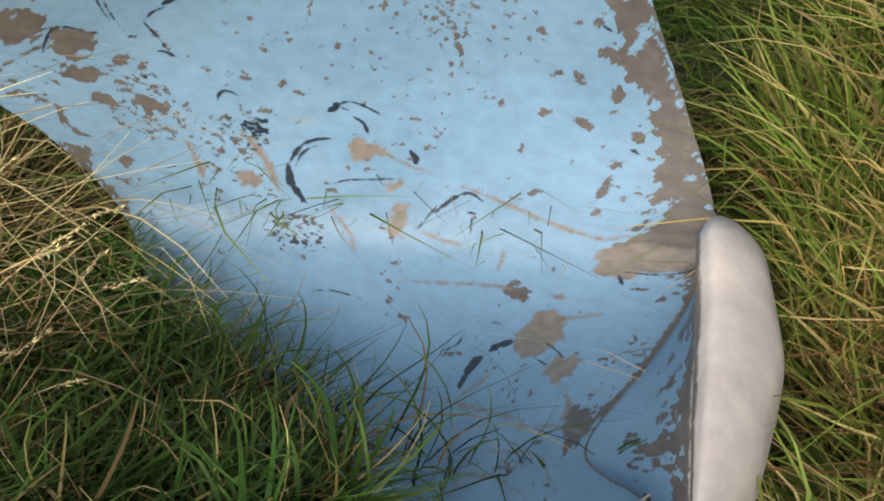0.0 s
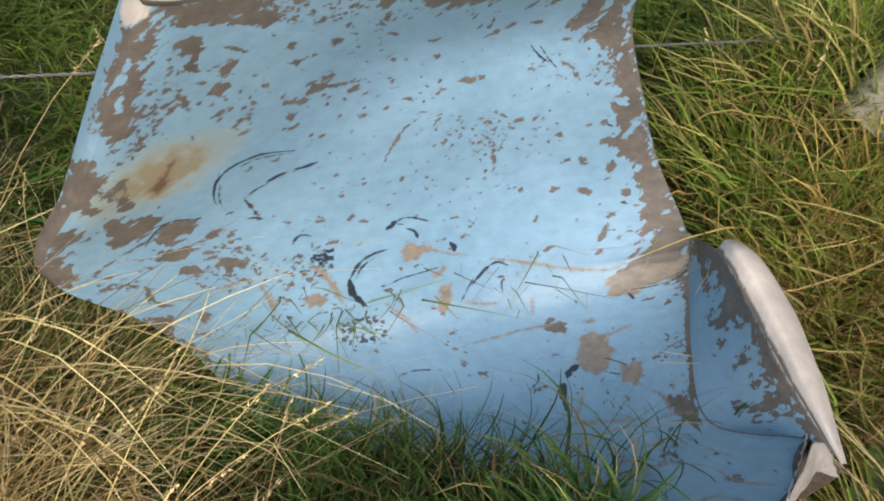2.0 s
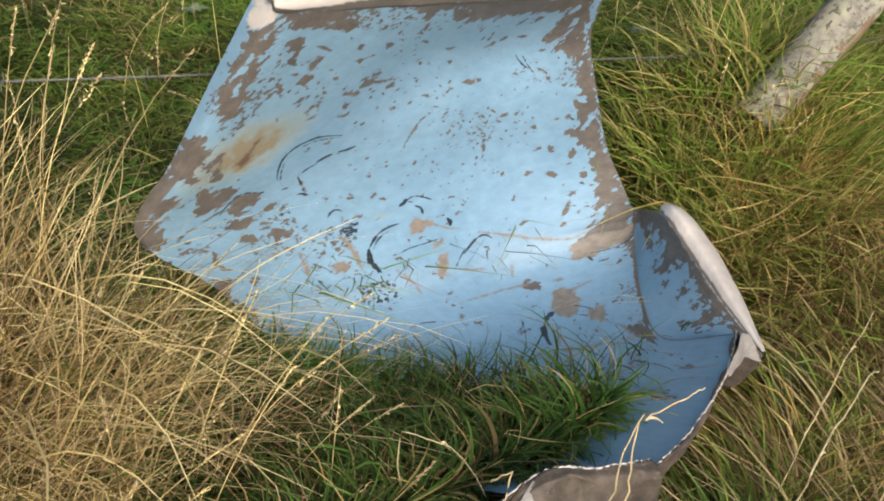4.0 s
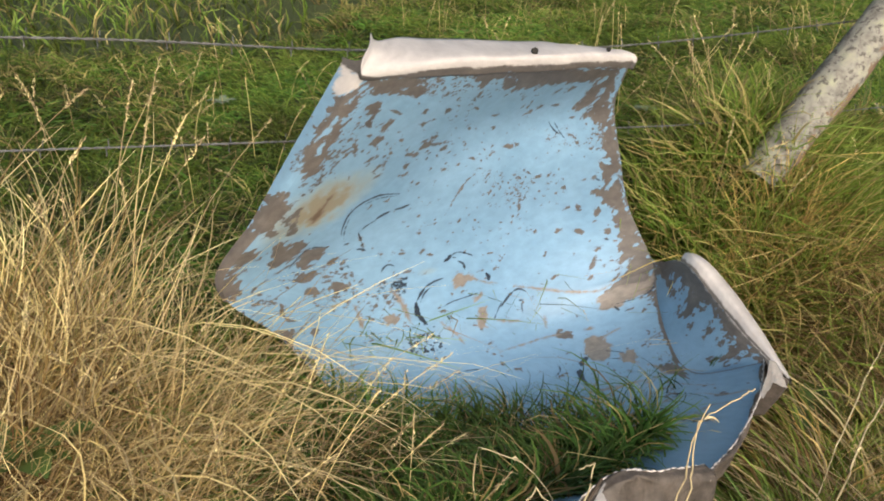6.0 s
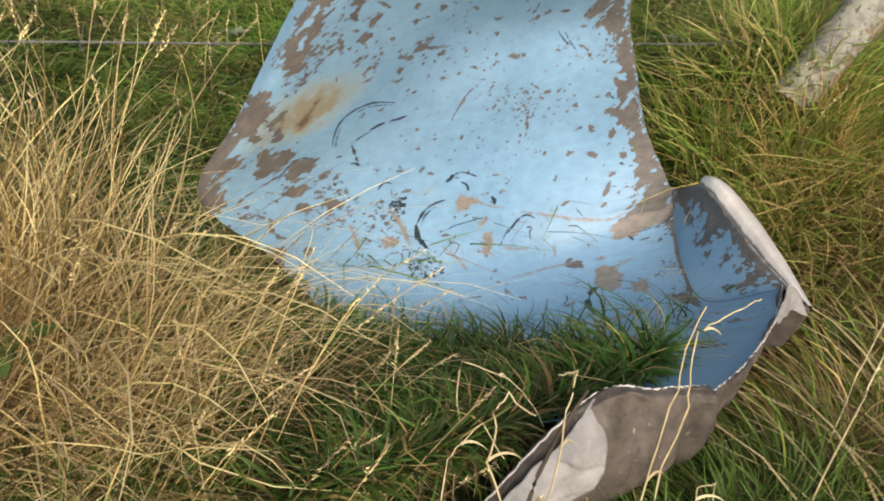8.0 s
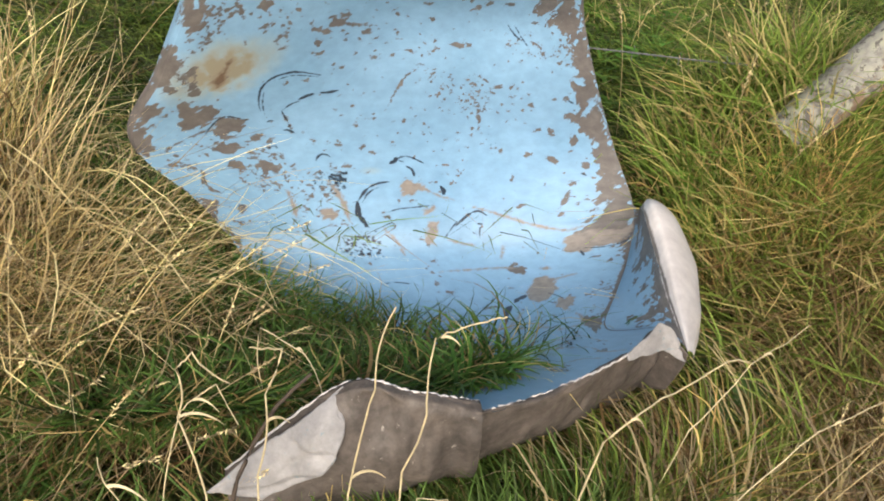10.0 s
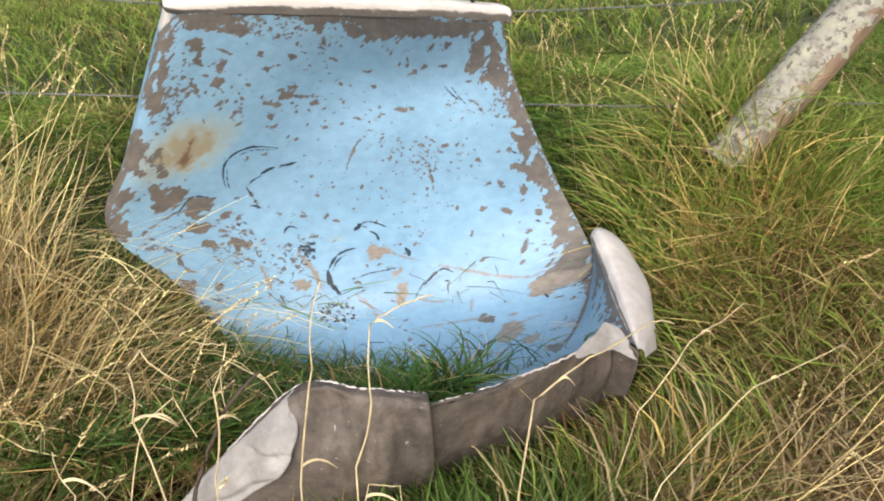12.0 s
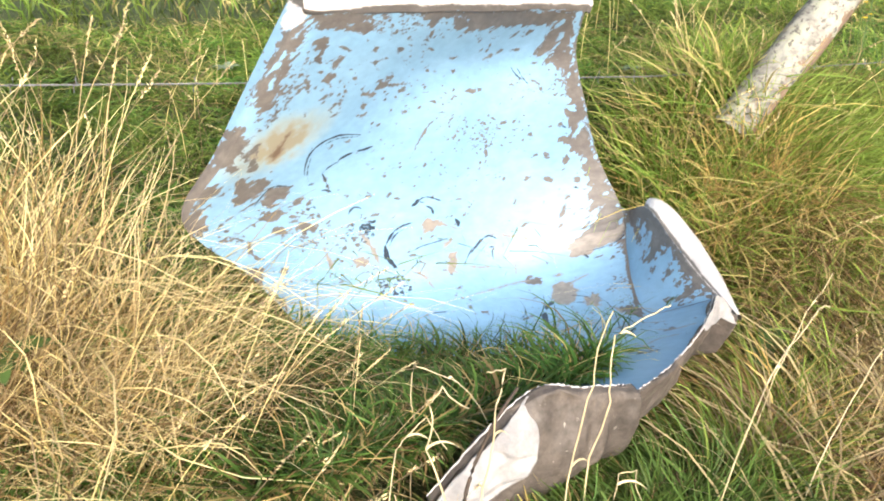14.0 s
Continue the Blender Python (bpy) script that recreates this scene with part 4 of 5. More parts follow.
# right side wall with its rolled white lip
wall_v = np.linspace(0.49, 1.0, 25)
right_edge = place.reshape(NU, NV, 3)[-1]
foot = np.stack([np.interp(wall_v, gv[:NV], right_edge[:, k]) for k in range(3)], -1)
along = np.interp(wall_v, [0.49, 0.62, 0.74, 0.86, 1.0], np.linspace(0, 1, 5))
head = catmull([(0.500, 1.225, 0.640), (0.440, 1.070, 0.738), (0.428, 0.945, 0.704), (0.408, 0.805, 0.660), (0.385, 0.655, 0.615)], along)
wide = np.interp(along, np.linspace(0, 1, 5), [0.040, 0.105, 0.125, 0.090, 0.016])
wall, rim = [], []
for f, h, r in zip(foot, head, wide):
    h = np.array(h)
    inner = h + (-0.08 * r, 0, -0.22 * r)
    wall.append([f, f * 0.62 + inner * 0.38 + (0.010, 0, -0.008), f * 0.25 + inner * 0.75 + (0.008, 0, 0), inner])
    rim.append([inner, h + (0.10 * r, 0, 0.0), h + (0.50 * r, 0.03 * r, -0.20 * r), h + (0.86 * r, 0.05 * r, -0.66 * r), h + (0.98 * r, 0.05 * r, -1.5 * r)])
wl = loft(wall, 180, 120)
wu, wv = np.meshgrid(np.linspace(0, 1, 180), np.linspace(0, 1, 120), indexing="ij")
a, b = wu.ravel() * 0.62, wv.ravel() * 0.24
patchy = vnoise(a * 40, b * 24, 300, 5) + 0.4 * vnoise(a * 9, b * 9, 310, 3)
patchy += 0.7 * vnoise(a * 130, b * 70, 305, 3)
wu1, wv1 = wu.ravel(), wv.ravel()
peel = 0.03 * (patchy + 1.5 * wv1 - 0.72 + 0.55 * (0.45 - wu1) + 0.9 * smooth01(wu1, 0.22, 0.05) - 0.8 * smooth01(wv1, 0.30, 0.12) * smooth01(wu1, 0.12, 0.2))
zero = np.full(a.shape, -1.0)
attrs = [("sheet", np.stack([a, b, a * 0 + 3.0], -1)), ("peel", peel), ("scuff", zero), ("pale", zero), ("stain", zero * 0), ("chalk", 0.10 * (wv1 - 1.0) + 0.006 * patchy)]
on_panel(fast_mesh("side_wall", wl.reshape(-1, 3), grid_faces(180, 120), BLUE, attrs), "blue side wall with half its paint gone")
rm = loft(rim[5:], 120, 40)
ra, rb = np.meshgrid(np.linspace(0, 0.6, 120), np.linspace(0, 0.2, 40), indexing="ij")
ra, rb = ra.ravel(), rb.ravel()
none = np.full(ra.shape, -1.0)
white = np.minimum(rb - 0.012 + 0.010 * vnoise(ra * 18, rb * 40, 308, 4), 0.03)
on_panel(fast_mesh("rolled_edge", rm.reshape(-1, 3), grid_faces(120, 40), BLUE, [("sheet", np.stack([ra, rb, ra * 0 + 7], -1)), ("peel", -none), ("scuff", none), ("pale", none), ("stain", none * 0), ("chalk", white)]), "rounded white rolled edge")

# front wall: bare grey outside towards the viewer
low = [(0.336, 0.748, 0.445), (0.20, 0.700, 0.420), (0.03, 0.640, 0.405), (-0.10, 0.615, 0.400)]
high = [(0.345, 0.700, 0.652), (0.22, 0.600, 0.652), (0.05, 0.505, 0.662), (-0.095, 0.450, 0.676)]
bulge = [0.0, 0.01, 0.015, 0.02]
secs = [[np.array(p), np.array(p) * 0.5 + np.array(q) * 0.5 + (0, -g - 0.02, 0), np.array(q) + (0, 0.004, -0.02), np.array(q)] for p, q, g in zip(low, high, bulge)]
fw = loft(secs, 110, 30)
fw[:, :-1, 1] += 0.020 * vnoise(np.arange(110)[:, None] * 0.08, np.arange(29)[None, :] * 0.15, 360, 3)
fw[:, -1, 2] += 0.005 * vnoise(np.arange(110) * 0.14, np.zeros(110), 320, 3)
on_panel(thicken(fast_mesh("front_lip", fw.reshape(-1, 3), grid_faces(110, 30), GREY), 0.003), "bent front lip, dirty grey-brown outside")
corner = [[(0.340, 0.702, 0.652), (0.342, 0.712, 0.590), (0.338, 0.740, 0.460)], [(0.385, 0.652, 0.608), (0.385, 0.660, 0.570), (0.375, 0.690, 0.490)]]
cn = loft([[np.array(p) for p in s] for s in corner], 16, 16)
on_panel(thicken(fast_mesh("corner_gusset", cn.reshape(-1, 3), grid_faces(16, 16), GREY), 0.003))
flap = [
    [(0.232, 0.608, 0.650), (0.236, 0.606, 0.645), (0.242, 0.606, 0.640)],
    [(0.285, 0.640, 0.668), (0.288, 0.636, 0.648), (0.296, 0.634, 0.628)],
    [(0.330, 0.672, 0.676), (0.336, 0.664, 0.645), (0.342, 0.656, 0.612)],
    [(0.366, 0.662, 0.628), (0.372, 0.655, 0.612), (0.380, 0.648, 0.592)],
]
fp = loft([[np.array(p) for p in s] for s in flap], 50, 20)
fp += 0.005 * vnoise(np.arange(50)[:, None, None] * 0.12, np.arange(20)[None, :, None] * 0.2, 370, 2)
on_panel(thicken(fast_mesh("corner_flap", fp.reshape(-1, 3), grid_faces(50, 20), FOLD), 0.002), "small white flap folded over the front corner")
low = [(-0.075, 0.600, 0.400), (-0.20, 0.560, 0.395), (-0.33, 0.530, 0.390), (-0.47, 0.530, 0.390)]
high = [(-0.080, 0.462, 0.690), (-0.19, 0.468, 0.715), (-0.303, 0.492, 0.720), (-0.500, 0.505, 0.545)]
secs = [[np.array(p), np.array(p) * 0.55 + np.array(q) * 0.45 + (0, -0.075, 0.01), np.array(q) + (0, -0.025, -0.02), np.array(q)] for p, q in zip(low, high)]
rl = loft(secs, 110, 40)
rl[:, :-1, 1] += 0.022 * vnoise(np.arange(110)[:, None] * 0.07, np.arange(39)[None, :] * 0.12, 350, 3)
on_panel(thicken(fast_mesh("curled_lip", rl.reshape(-1, 3), grid_faces(110, 40), GREY), 0.003), "curled front lip, dirty grey-brown outside")
fold = [
    [(-0.300, 0.488, 0.724), (-0.301, 0.484, 0.722), (-0.300, 0.480, 0.718)],
    [(-0.372, 0.462, 0.676), (-0.348, 0.432, 0.668), (-0.312, 0.425, 0.650)],
    [(-0.436, 0.462, 0.624), (-0.402, 0.428, 0.610), (-0.342, 0.412, 0.604)],
    [(-0.525, 0.470, 0.540), (-0.492, 0.448, 0.535), (-0.440, 0.430, 0.540)],
]
fd = loft([[np.array(p) for p in s] for s in fold], 70, 24)
fd += 0.010 * vnoise(np.arange(70)[:, None, None] * 0.11, np.arange(24)[None, :, None] * 0.15, 330, 2)
on_panel(thicken(fast_mesh("folded_corner", fd.reshape(-1, 3), grid_faces(70, 24), FOLD), 0.002), "folded-over white corner")

for run in (fw[:, -1], rl[:, -1]):
    jag = run + 0.0012 * np.stack([0 * run[:, 0], vnoise(np.arange(len(run)) * 0.5, 0 * run[:, 0], 340, 3), vnoise(np.arange(len(run)) * 0.7, 0 * run[:, 0], 345, 3)], -1) * 3
    v, f = tube(jag, 0.0022, 5)
    on_panel(fast_mesh("torn_edge", v, f, WHITE), "bright torn metal edge")


# ---- fence ----
def barbed_wire(points, seed):
    rng = np.random.default_rng(seed)
    wire = tagged(new("barbed_wire"), "weathered galvanised twisted barbed wire strung along the fence", "fence wire", "fence wires")
    line = catmull(points, np.linspace(0, 1, 1500))
    length = np.concatenate([[0], np.cumsum(np.linalg.norm(np.diff(line, axis=0), axis=1))])
    wire.location = line[750]
    for turn in (0.0, math.pi):
        ang = length / 0.045 * 2 * math.pi + turn
        twisted = line + 0.0016 * np.stack([0 * ang, np.cos(ang), np.sin(ang)], -1) - line[750]
        v, f = tube(twisted, 0.0013, 5)
        strand = fast_mesh("strand", v, f, WIRE)
        strand.parent = wire
    for d in np.arange(0.07, length[-1], 0.13):
        k = int(np.searchsorted(length, d))
        c = line[min(k, 1499)] - line[750]
        pts = []
        for s in np.linspace(-1, 1, 9):
            if abs(s) < 0.6:
                pts.append(c + (0.006 * s, 0.0042 * math.cos(s * 9), 0.0042 * math.sin(s * 9)))
            else:
                pts.append(c + (0.006 * s, 0.012 * s * rng.uniform(0.4, 1.1), 0.016 * s))
        v, f = tube(np.array(pts), 0.0012, 4)
        ob = fast_mesh("barb", v, f, WIRE)
        ob.parent = strand
    return wire


barbed_wire([(-5.0, 1.55, 1.62), (-2.4, 1.42, 1.50), (-1.11, 1.38, 1.402), (-0.37, 1.37, 1.305), (0.30, 1.36, 1.246), (1.2, 1.38, 1.222), (2.6, 1.42, 1.20), (5.0, 1.55, 1.16)], 1)
barbed_wire([(-5.0, 1.60, 1.52), (-2.4, 1.50, 1.30), (-1.15, 1.45, 1.165), (-0.55, 1.44, 1.095), (0.44, 1.43, 0.985), (0.95, 1.43, 0.935), (2.6, 1.48, 0.80), (5.0, 1.6, 0.62)], 2)


def fence_post():
    """Round post, leaning far over, with a blunt foot."""
    post = tagged(new("fence_post"), "leaning weathered round wooden fence post crusted with pale lichen", "fence post")
    n, sides = 90, 40
    z = np.linspace(-0.20, 1.55, n)
    ang = np.arange(sides) * 2 * np.pi / sides
    Z, A = np.meshgrid(z, ang, indexing="ij")
    r = 0.061 + 0.004 * np.sin(Z * 5 + 1) + 0.006 * vnoise(Z * 9, np.cos(A) * 2 + 5, 400, 3) + 0.005 * vnoise(Z * 26, A * 4, 410, 3)
    v = np.stack([r * np.cos(A), r * np.sin(A), Z + 0.0 * A], -1).reshape(-1, 3)
    i, j = np.meshgrid(np.arange(n - 1), np.arange(sides), indexing="ij")
    j2 = (j + 1) % sides
    f = np.stack([i * sides + j, i * sides + j2, (i + 1) * sides + j2, (i + 1) * sides + j], -1).reshape(-1, 4)
    shaft = fast_mesh("shaft", v, f, POST)
    bm = bmesh.new()
    bmesh.ops.create_cone(bm, cap_ends=True, segments=24, radius1=0.060, radius2=0.054, depth=0.02, matrix=pose(0, 0, 1.55))
    cap = part("end_grain", bm, POST)
    shaft.parent = cap.parent = post
    post.matrix_world = pose(1.005, 1.245, 0.955, 0, 44, 0)
    return post


fence_post()


# ---- grass ----
def blades(name, roots, height, lean, turn, droop, width, mat, segs=5, seed=0):
    """Ribbon blades: each rises from its root, leans to the heading turn (radians) and droops; all arrays."""
    rng = np.random.default_rng(seed)
    n = len(roots)
    s = np.linspace(0, 1, segs + 1)[None, :]
    h, l, d = height[:, None], lean[:, None], droop[:, None]
    wave = rng.normal(0, 1, (n, 1))
    head = turn[:, None] + 0.45 * wave * s**2
    out = h * (l * s + d * s**2)
    up = h * (s - (0.25 * l + 0.75 * d) * s**2.4)
    side = h * 0.05 * np.sin(s * 5 + wave * 3)
    cx = roots[:, :1] + out * np.cos(head) - side * np.sin(head)
    cy = roots[:, 1:2] + out * np.sin(head) + side * np.cos(head)
    cz = roots[:, 2:3] + up
    face = rng.uniform(0, np.pi, (n, 1)) + 1.2 * s * rng.normal(0, 1, (n, 1))
    w = width[:, None] * np.minimum(1, 0.55 + 2 * s) * np.sqrt(np.maximum(0.0, 1.02 - s)) * 0.5
    ox, oy, oz = w * np.cos(face), w * np.sin(face), w * 0.5 * np.sin(face * 2)
    a = np.stack([cx - ox, cy - oy, cz - oz], -1)
    b = np.stack([cx + ox, cy + oy, cz + oz], -1)
    v = np.stack([a, b], 2).reshape(-1, 3)
    base = (np.arange(n) * (segs + 1) * 2)[:, None] + np.arange(segs)[None, :] * 2
    f = np.stack([base, base + 1, base + 3, base + 2], -1).reshape(-1, 4)
    area = vnoise(roots[:, 0] * 3.1, roots[:, 1] * 3.1, 77, 3)[:, None]
    chance = np.clip(rng.uniform(0, 1, (n, 1)) + 0.5 * vnoise(roots[:, 0] * 2.3, roots[:, 1] * 2.3, 99, 2)[:, None], 0, 1)
    hue = np.clip(0.62 * rng.uniform(0, 1, (n, 1)) + 0.19 + 0.6 * area, 0, 1)
    wide = (n, segs + 1)
    info = np.stack([np.broadcast_to(s, wide), np.broadcast_to(chance, wide), np.broadcast_to(hue, wide)], -1)
    info = np.repeat(info.reshape(-1, 3), 2, axis=0)
    return fast_mesh(name, v, f, mat, [("blade", info)], smooth=True)


def panel_floor_z(x, y):
    """Height of the panel's floor, which rises towards its front lip."""
    return np.interp(y, [0.52, 0.83, 1.12, 1.36], [0.62, 0.43, 0.38, 0.44]) + 0.08 * smooth01(x, -0.25, 0.25) * smooth01(y, 1.15, 0.85) * smooth01(y, 0.50, 0.65)


def scatter(n, x0, x1, y0, y1, seed, keep=None, clump=0.0, floor=None):
    rng = np.random.default_rng(seed)
    x, y = rng.uniform(x0, x1, n), rng.uniform(y0, y1, n)
    if clump:
        x += clump * vnoise(x * 5, y * 5, seed, 2)
        y += clump * vnoise(x * 5 + 9, y * 5, seed + 1, 2)
    ok = np.ones(n, bool) if keep is None else keep(x, y)
    x, y = x[ok], y[ok]
    z = ground_z(x, y) - 0.01
    return np.stack([x, y, z if floor is None else panel_floor_z(x, y) + floor], -1)


def clear_of_panel(x, y):
    """Outside the dish, its walls and the strip behind its back."""
    front = np.interp(x, [-0.60, -0.45, -0.10, 0.35, 0.60], [0.42, 0.40, 0.40, 0.62, 0.80])
    rear = np.interp(x, [-0.85, -0.60, 0.62], [1.38, 1.50, 1.46])
    dish = (x > -0.86) & (x < 0.66) & (y > front) & (y < rear)
    return ~dish & (np.hypot(x - 0.82, y - 1.245) > 0.05)


def on_floor(x, y):
    """The overgrown part of the panel's floor."""
    back = np.interp(x, [-0.80, -0.55, -0.45, -0.27, -0.08, 0.0, 0.06, 0.33], [1.32, 1.31, 1.22, 1.10, 0.93, 0.80, 0.66, 0.50])
    front = np.interp(x, [-0.50, -0.10, 0.35], [0.62, 0.66, 0.76])
    back = back + 0.10 * vnoise(x * 11, y * 11, 27, 3)
    return (y < back) & (y > front)


def tuft(name, label, roots, mat, seed, high=(0.2, 0.4), lean=(0.0, 0.5), droop=(0.1, 0.7), heading=None, spread=math.pi, width=(0.003, 0.006), segs=5):
    rng = np.random.default_rng(seed)
    n = len(roots)
    head = rng.uniform(-np.pi, np.pi, n) if heading is None else heading + rng.normal(0, spread, n)
    ob = blades(name, roots, rng.uniform(*high, n), rng.uniform(*lean, n), head, rng.uniform(*droop, n), rng.uniform(*width, n), mat, segs, seed)
    return tagged(ob, label, "grass", kind="stuff")


# verge round the panel
near = scatter(44000, -2.2, 2.2, -0.5, 1.6, 11, clear_of_panel, 0.12)
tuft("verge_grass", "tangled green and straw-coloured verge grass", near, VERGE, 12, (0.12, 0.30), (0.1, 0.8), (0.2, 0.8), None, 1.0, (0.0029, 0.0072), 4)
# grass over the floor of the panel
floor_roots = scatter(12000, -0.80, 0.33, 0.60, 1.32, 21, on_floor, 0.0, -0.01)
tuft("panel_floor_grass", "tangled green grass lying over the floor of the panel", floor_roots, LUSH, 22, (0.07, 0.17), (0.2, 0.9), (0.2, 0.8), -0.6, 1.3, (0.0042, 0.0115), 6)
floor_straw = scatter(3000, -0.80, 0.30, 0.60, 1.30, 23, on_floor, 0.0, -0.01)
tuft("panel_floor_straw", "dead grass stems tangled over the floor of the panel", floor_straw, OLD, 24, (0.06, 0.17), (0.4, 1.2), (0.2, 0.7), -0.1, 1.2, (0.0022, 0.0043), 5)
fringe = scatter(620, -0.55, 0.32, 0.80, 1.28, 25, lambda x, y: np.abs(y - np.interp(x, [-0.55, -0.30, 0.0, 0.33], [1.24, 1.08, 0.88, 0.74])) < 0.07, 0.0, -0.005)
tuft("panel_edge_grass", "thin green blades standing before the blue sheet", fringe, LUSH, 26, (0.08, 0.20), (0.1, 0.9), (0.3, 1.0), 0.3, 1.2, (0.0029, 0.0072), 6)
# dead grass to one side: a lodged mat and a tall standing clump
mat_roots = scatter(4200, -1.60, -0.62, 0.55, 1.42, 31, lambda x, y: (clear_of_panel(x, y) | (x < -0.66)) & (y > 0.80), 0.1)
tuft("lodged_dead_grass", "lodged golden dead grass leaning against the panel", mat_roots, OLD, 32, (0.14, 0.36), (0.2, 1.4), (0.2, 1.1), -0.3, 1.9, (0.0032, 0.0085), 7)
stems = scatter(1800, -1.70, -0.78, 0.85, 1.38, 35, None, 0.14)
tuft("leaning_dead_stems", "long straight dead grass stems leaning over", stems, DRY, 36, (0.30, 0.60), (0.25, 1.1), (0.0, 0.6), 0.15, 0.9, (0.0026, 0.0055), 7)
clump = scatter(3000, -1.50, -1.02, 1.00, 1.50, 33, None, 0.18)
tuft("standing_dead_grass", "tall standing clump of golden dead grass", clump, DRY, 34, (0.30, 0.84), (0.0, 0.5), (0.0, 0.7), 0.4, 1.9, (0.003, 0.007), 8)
under = scatter(10000, -1.7, -0.6, 0.2, 1.45, 37, lambda x, y: clear_of_panel(x, y), 0.1)
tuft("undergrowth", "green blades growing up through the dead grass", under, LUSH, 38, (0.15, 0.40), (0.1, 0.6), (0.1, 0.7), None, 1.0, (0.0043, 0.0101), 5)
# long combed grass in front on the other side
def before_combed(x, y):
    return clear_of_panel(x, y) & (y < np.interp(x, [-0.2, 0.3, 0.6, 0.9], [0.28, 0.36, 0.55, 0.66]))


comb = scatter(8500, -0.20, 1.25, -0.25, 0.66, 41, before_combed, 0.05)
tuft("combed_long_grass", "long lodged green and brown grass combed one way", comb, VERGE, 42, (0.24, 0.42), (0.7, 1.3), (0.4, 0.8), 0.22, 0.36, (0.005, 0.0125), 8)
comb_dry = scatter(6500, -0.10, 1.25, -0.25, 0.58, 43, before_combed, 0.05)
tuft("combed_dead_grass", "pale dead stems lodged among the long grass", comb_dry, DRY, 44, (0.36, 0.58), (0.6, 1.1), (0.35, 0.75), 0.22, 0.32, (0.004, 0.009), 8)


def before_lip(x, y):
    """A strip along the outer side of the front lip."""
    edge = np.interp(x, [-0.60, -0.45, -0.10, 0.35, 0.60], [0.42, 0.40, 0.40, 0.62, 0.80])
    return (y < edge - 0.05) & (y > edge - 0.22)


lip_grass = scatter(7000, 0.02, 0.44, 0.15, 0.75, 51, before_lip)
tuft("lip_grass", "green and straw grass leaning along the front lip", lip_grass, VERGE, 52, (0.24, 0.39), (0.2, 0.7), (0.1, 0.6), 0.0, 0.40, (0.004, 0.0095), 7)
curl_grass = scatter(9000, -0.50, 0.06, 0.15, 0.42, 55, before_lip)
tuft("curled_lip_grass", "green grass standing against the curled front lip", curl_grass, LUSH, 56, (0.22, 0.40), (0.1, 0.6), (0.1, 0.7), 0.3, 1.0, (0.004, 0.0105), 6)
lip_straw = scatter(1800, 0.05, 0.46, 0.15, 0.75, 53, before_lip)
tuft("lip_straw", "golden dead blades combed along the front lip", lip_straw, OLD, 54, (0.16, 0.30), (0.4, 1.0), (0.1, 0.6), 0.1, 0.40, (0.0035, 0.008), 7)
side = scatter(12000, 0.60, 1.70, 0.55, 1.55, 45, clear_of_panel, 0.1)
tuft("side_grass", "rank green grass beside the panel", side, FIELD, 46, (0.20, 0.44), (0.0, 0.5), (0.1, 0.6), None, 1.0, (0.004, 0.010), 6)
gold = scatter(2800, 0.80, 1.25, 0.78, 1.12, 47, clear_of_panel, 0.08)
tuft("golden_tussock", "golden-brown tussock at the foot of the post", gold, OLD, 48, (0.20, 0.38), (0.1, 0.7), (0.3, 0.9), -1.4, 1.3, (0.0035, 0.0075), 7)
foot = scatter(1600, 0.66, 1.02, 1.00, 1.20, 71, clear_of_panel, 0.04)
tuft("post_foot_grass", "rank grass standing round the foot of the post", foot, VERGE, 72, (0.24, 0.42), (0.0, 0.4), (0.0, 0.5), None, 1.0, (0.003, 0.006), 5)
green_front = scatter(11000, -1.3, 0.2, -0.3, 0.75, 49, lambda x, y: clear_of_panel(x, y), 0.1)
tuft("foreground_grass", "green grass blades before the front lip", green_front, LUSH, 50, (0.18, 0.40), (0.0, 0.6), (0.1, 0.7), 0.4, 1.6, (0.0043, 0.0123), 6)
# the verge and pasture going on all round
ring = scatter(26000, -5.5, 6.5, -5.0, 5.0, 17, lambda x, y: ((np.abs(x) > 2.15) | (y < -0.45)) & ((y < 1.5) | (x < -3.1) | (x > 4.5)), 0.2)
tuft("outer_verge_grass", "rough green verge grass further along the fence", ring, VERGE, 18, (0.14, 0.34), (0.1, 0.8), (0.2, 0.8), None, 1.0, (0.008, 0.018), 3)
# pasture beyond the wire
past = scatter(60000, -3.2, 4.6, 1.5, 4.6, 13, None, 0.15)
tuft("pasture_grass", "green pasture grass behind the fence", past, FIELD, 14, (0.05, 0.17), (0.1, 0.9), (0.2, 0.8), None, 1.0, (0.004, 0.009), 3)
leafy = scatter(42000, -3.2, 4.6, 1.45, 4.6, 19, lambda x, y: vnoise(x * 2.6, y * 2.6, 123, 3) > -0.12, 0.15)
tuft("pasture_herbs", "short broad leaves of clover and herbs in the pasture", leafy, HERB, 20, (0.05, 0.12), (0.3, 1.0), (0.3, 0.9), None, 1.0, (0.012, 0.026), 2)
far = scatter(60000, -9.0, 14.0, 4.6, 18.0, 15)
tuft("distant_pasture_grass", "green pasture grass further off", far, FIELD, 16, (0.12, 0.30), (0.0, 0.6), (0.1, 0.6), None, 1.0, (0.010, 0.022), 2)


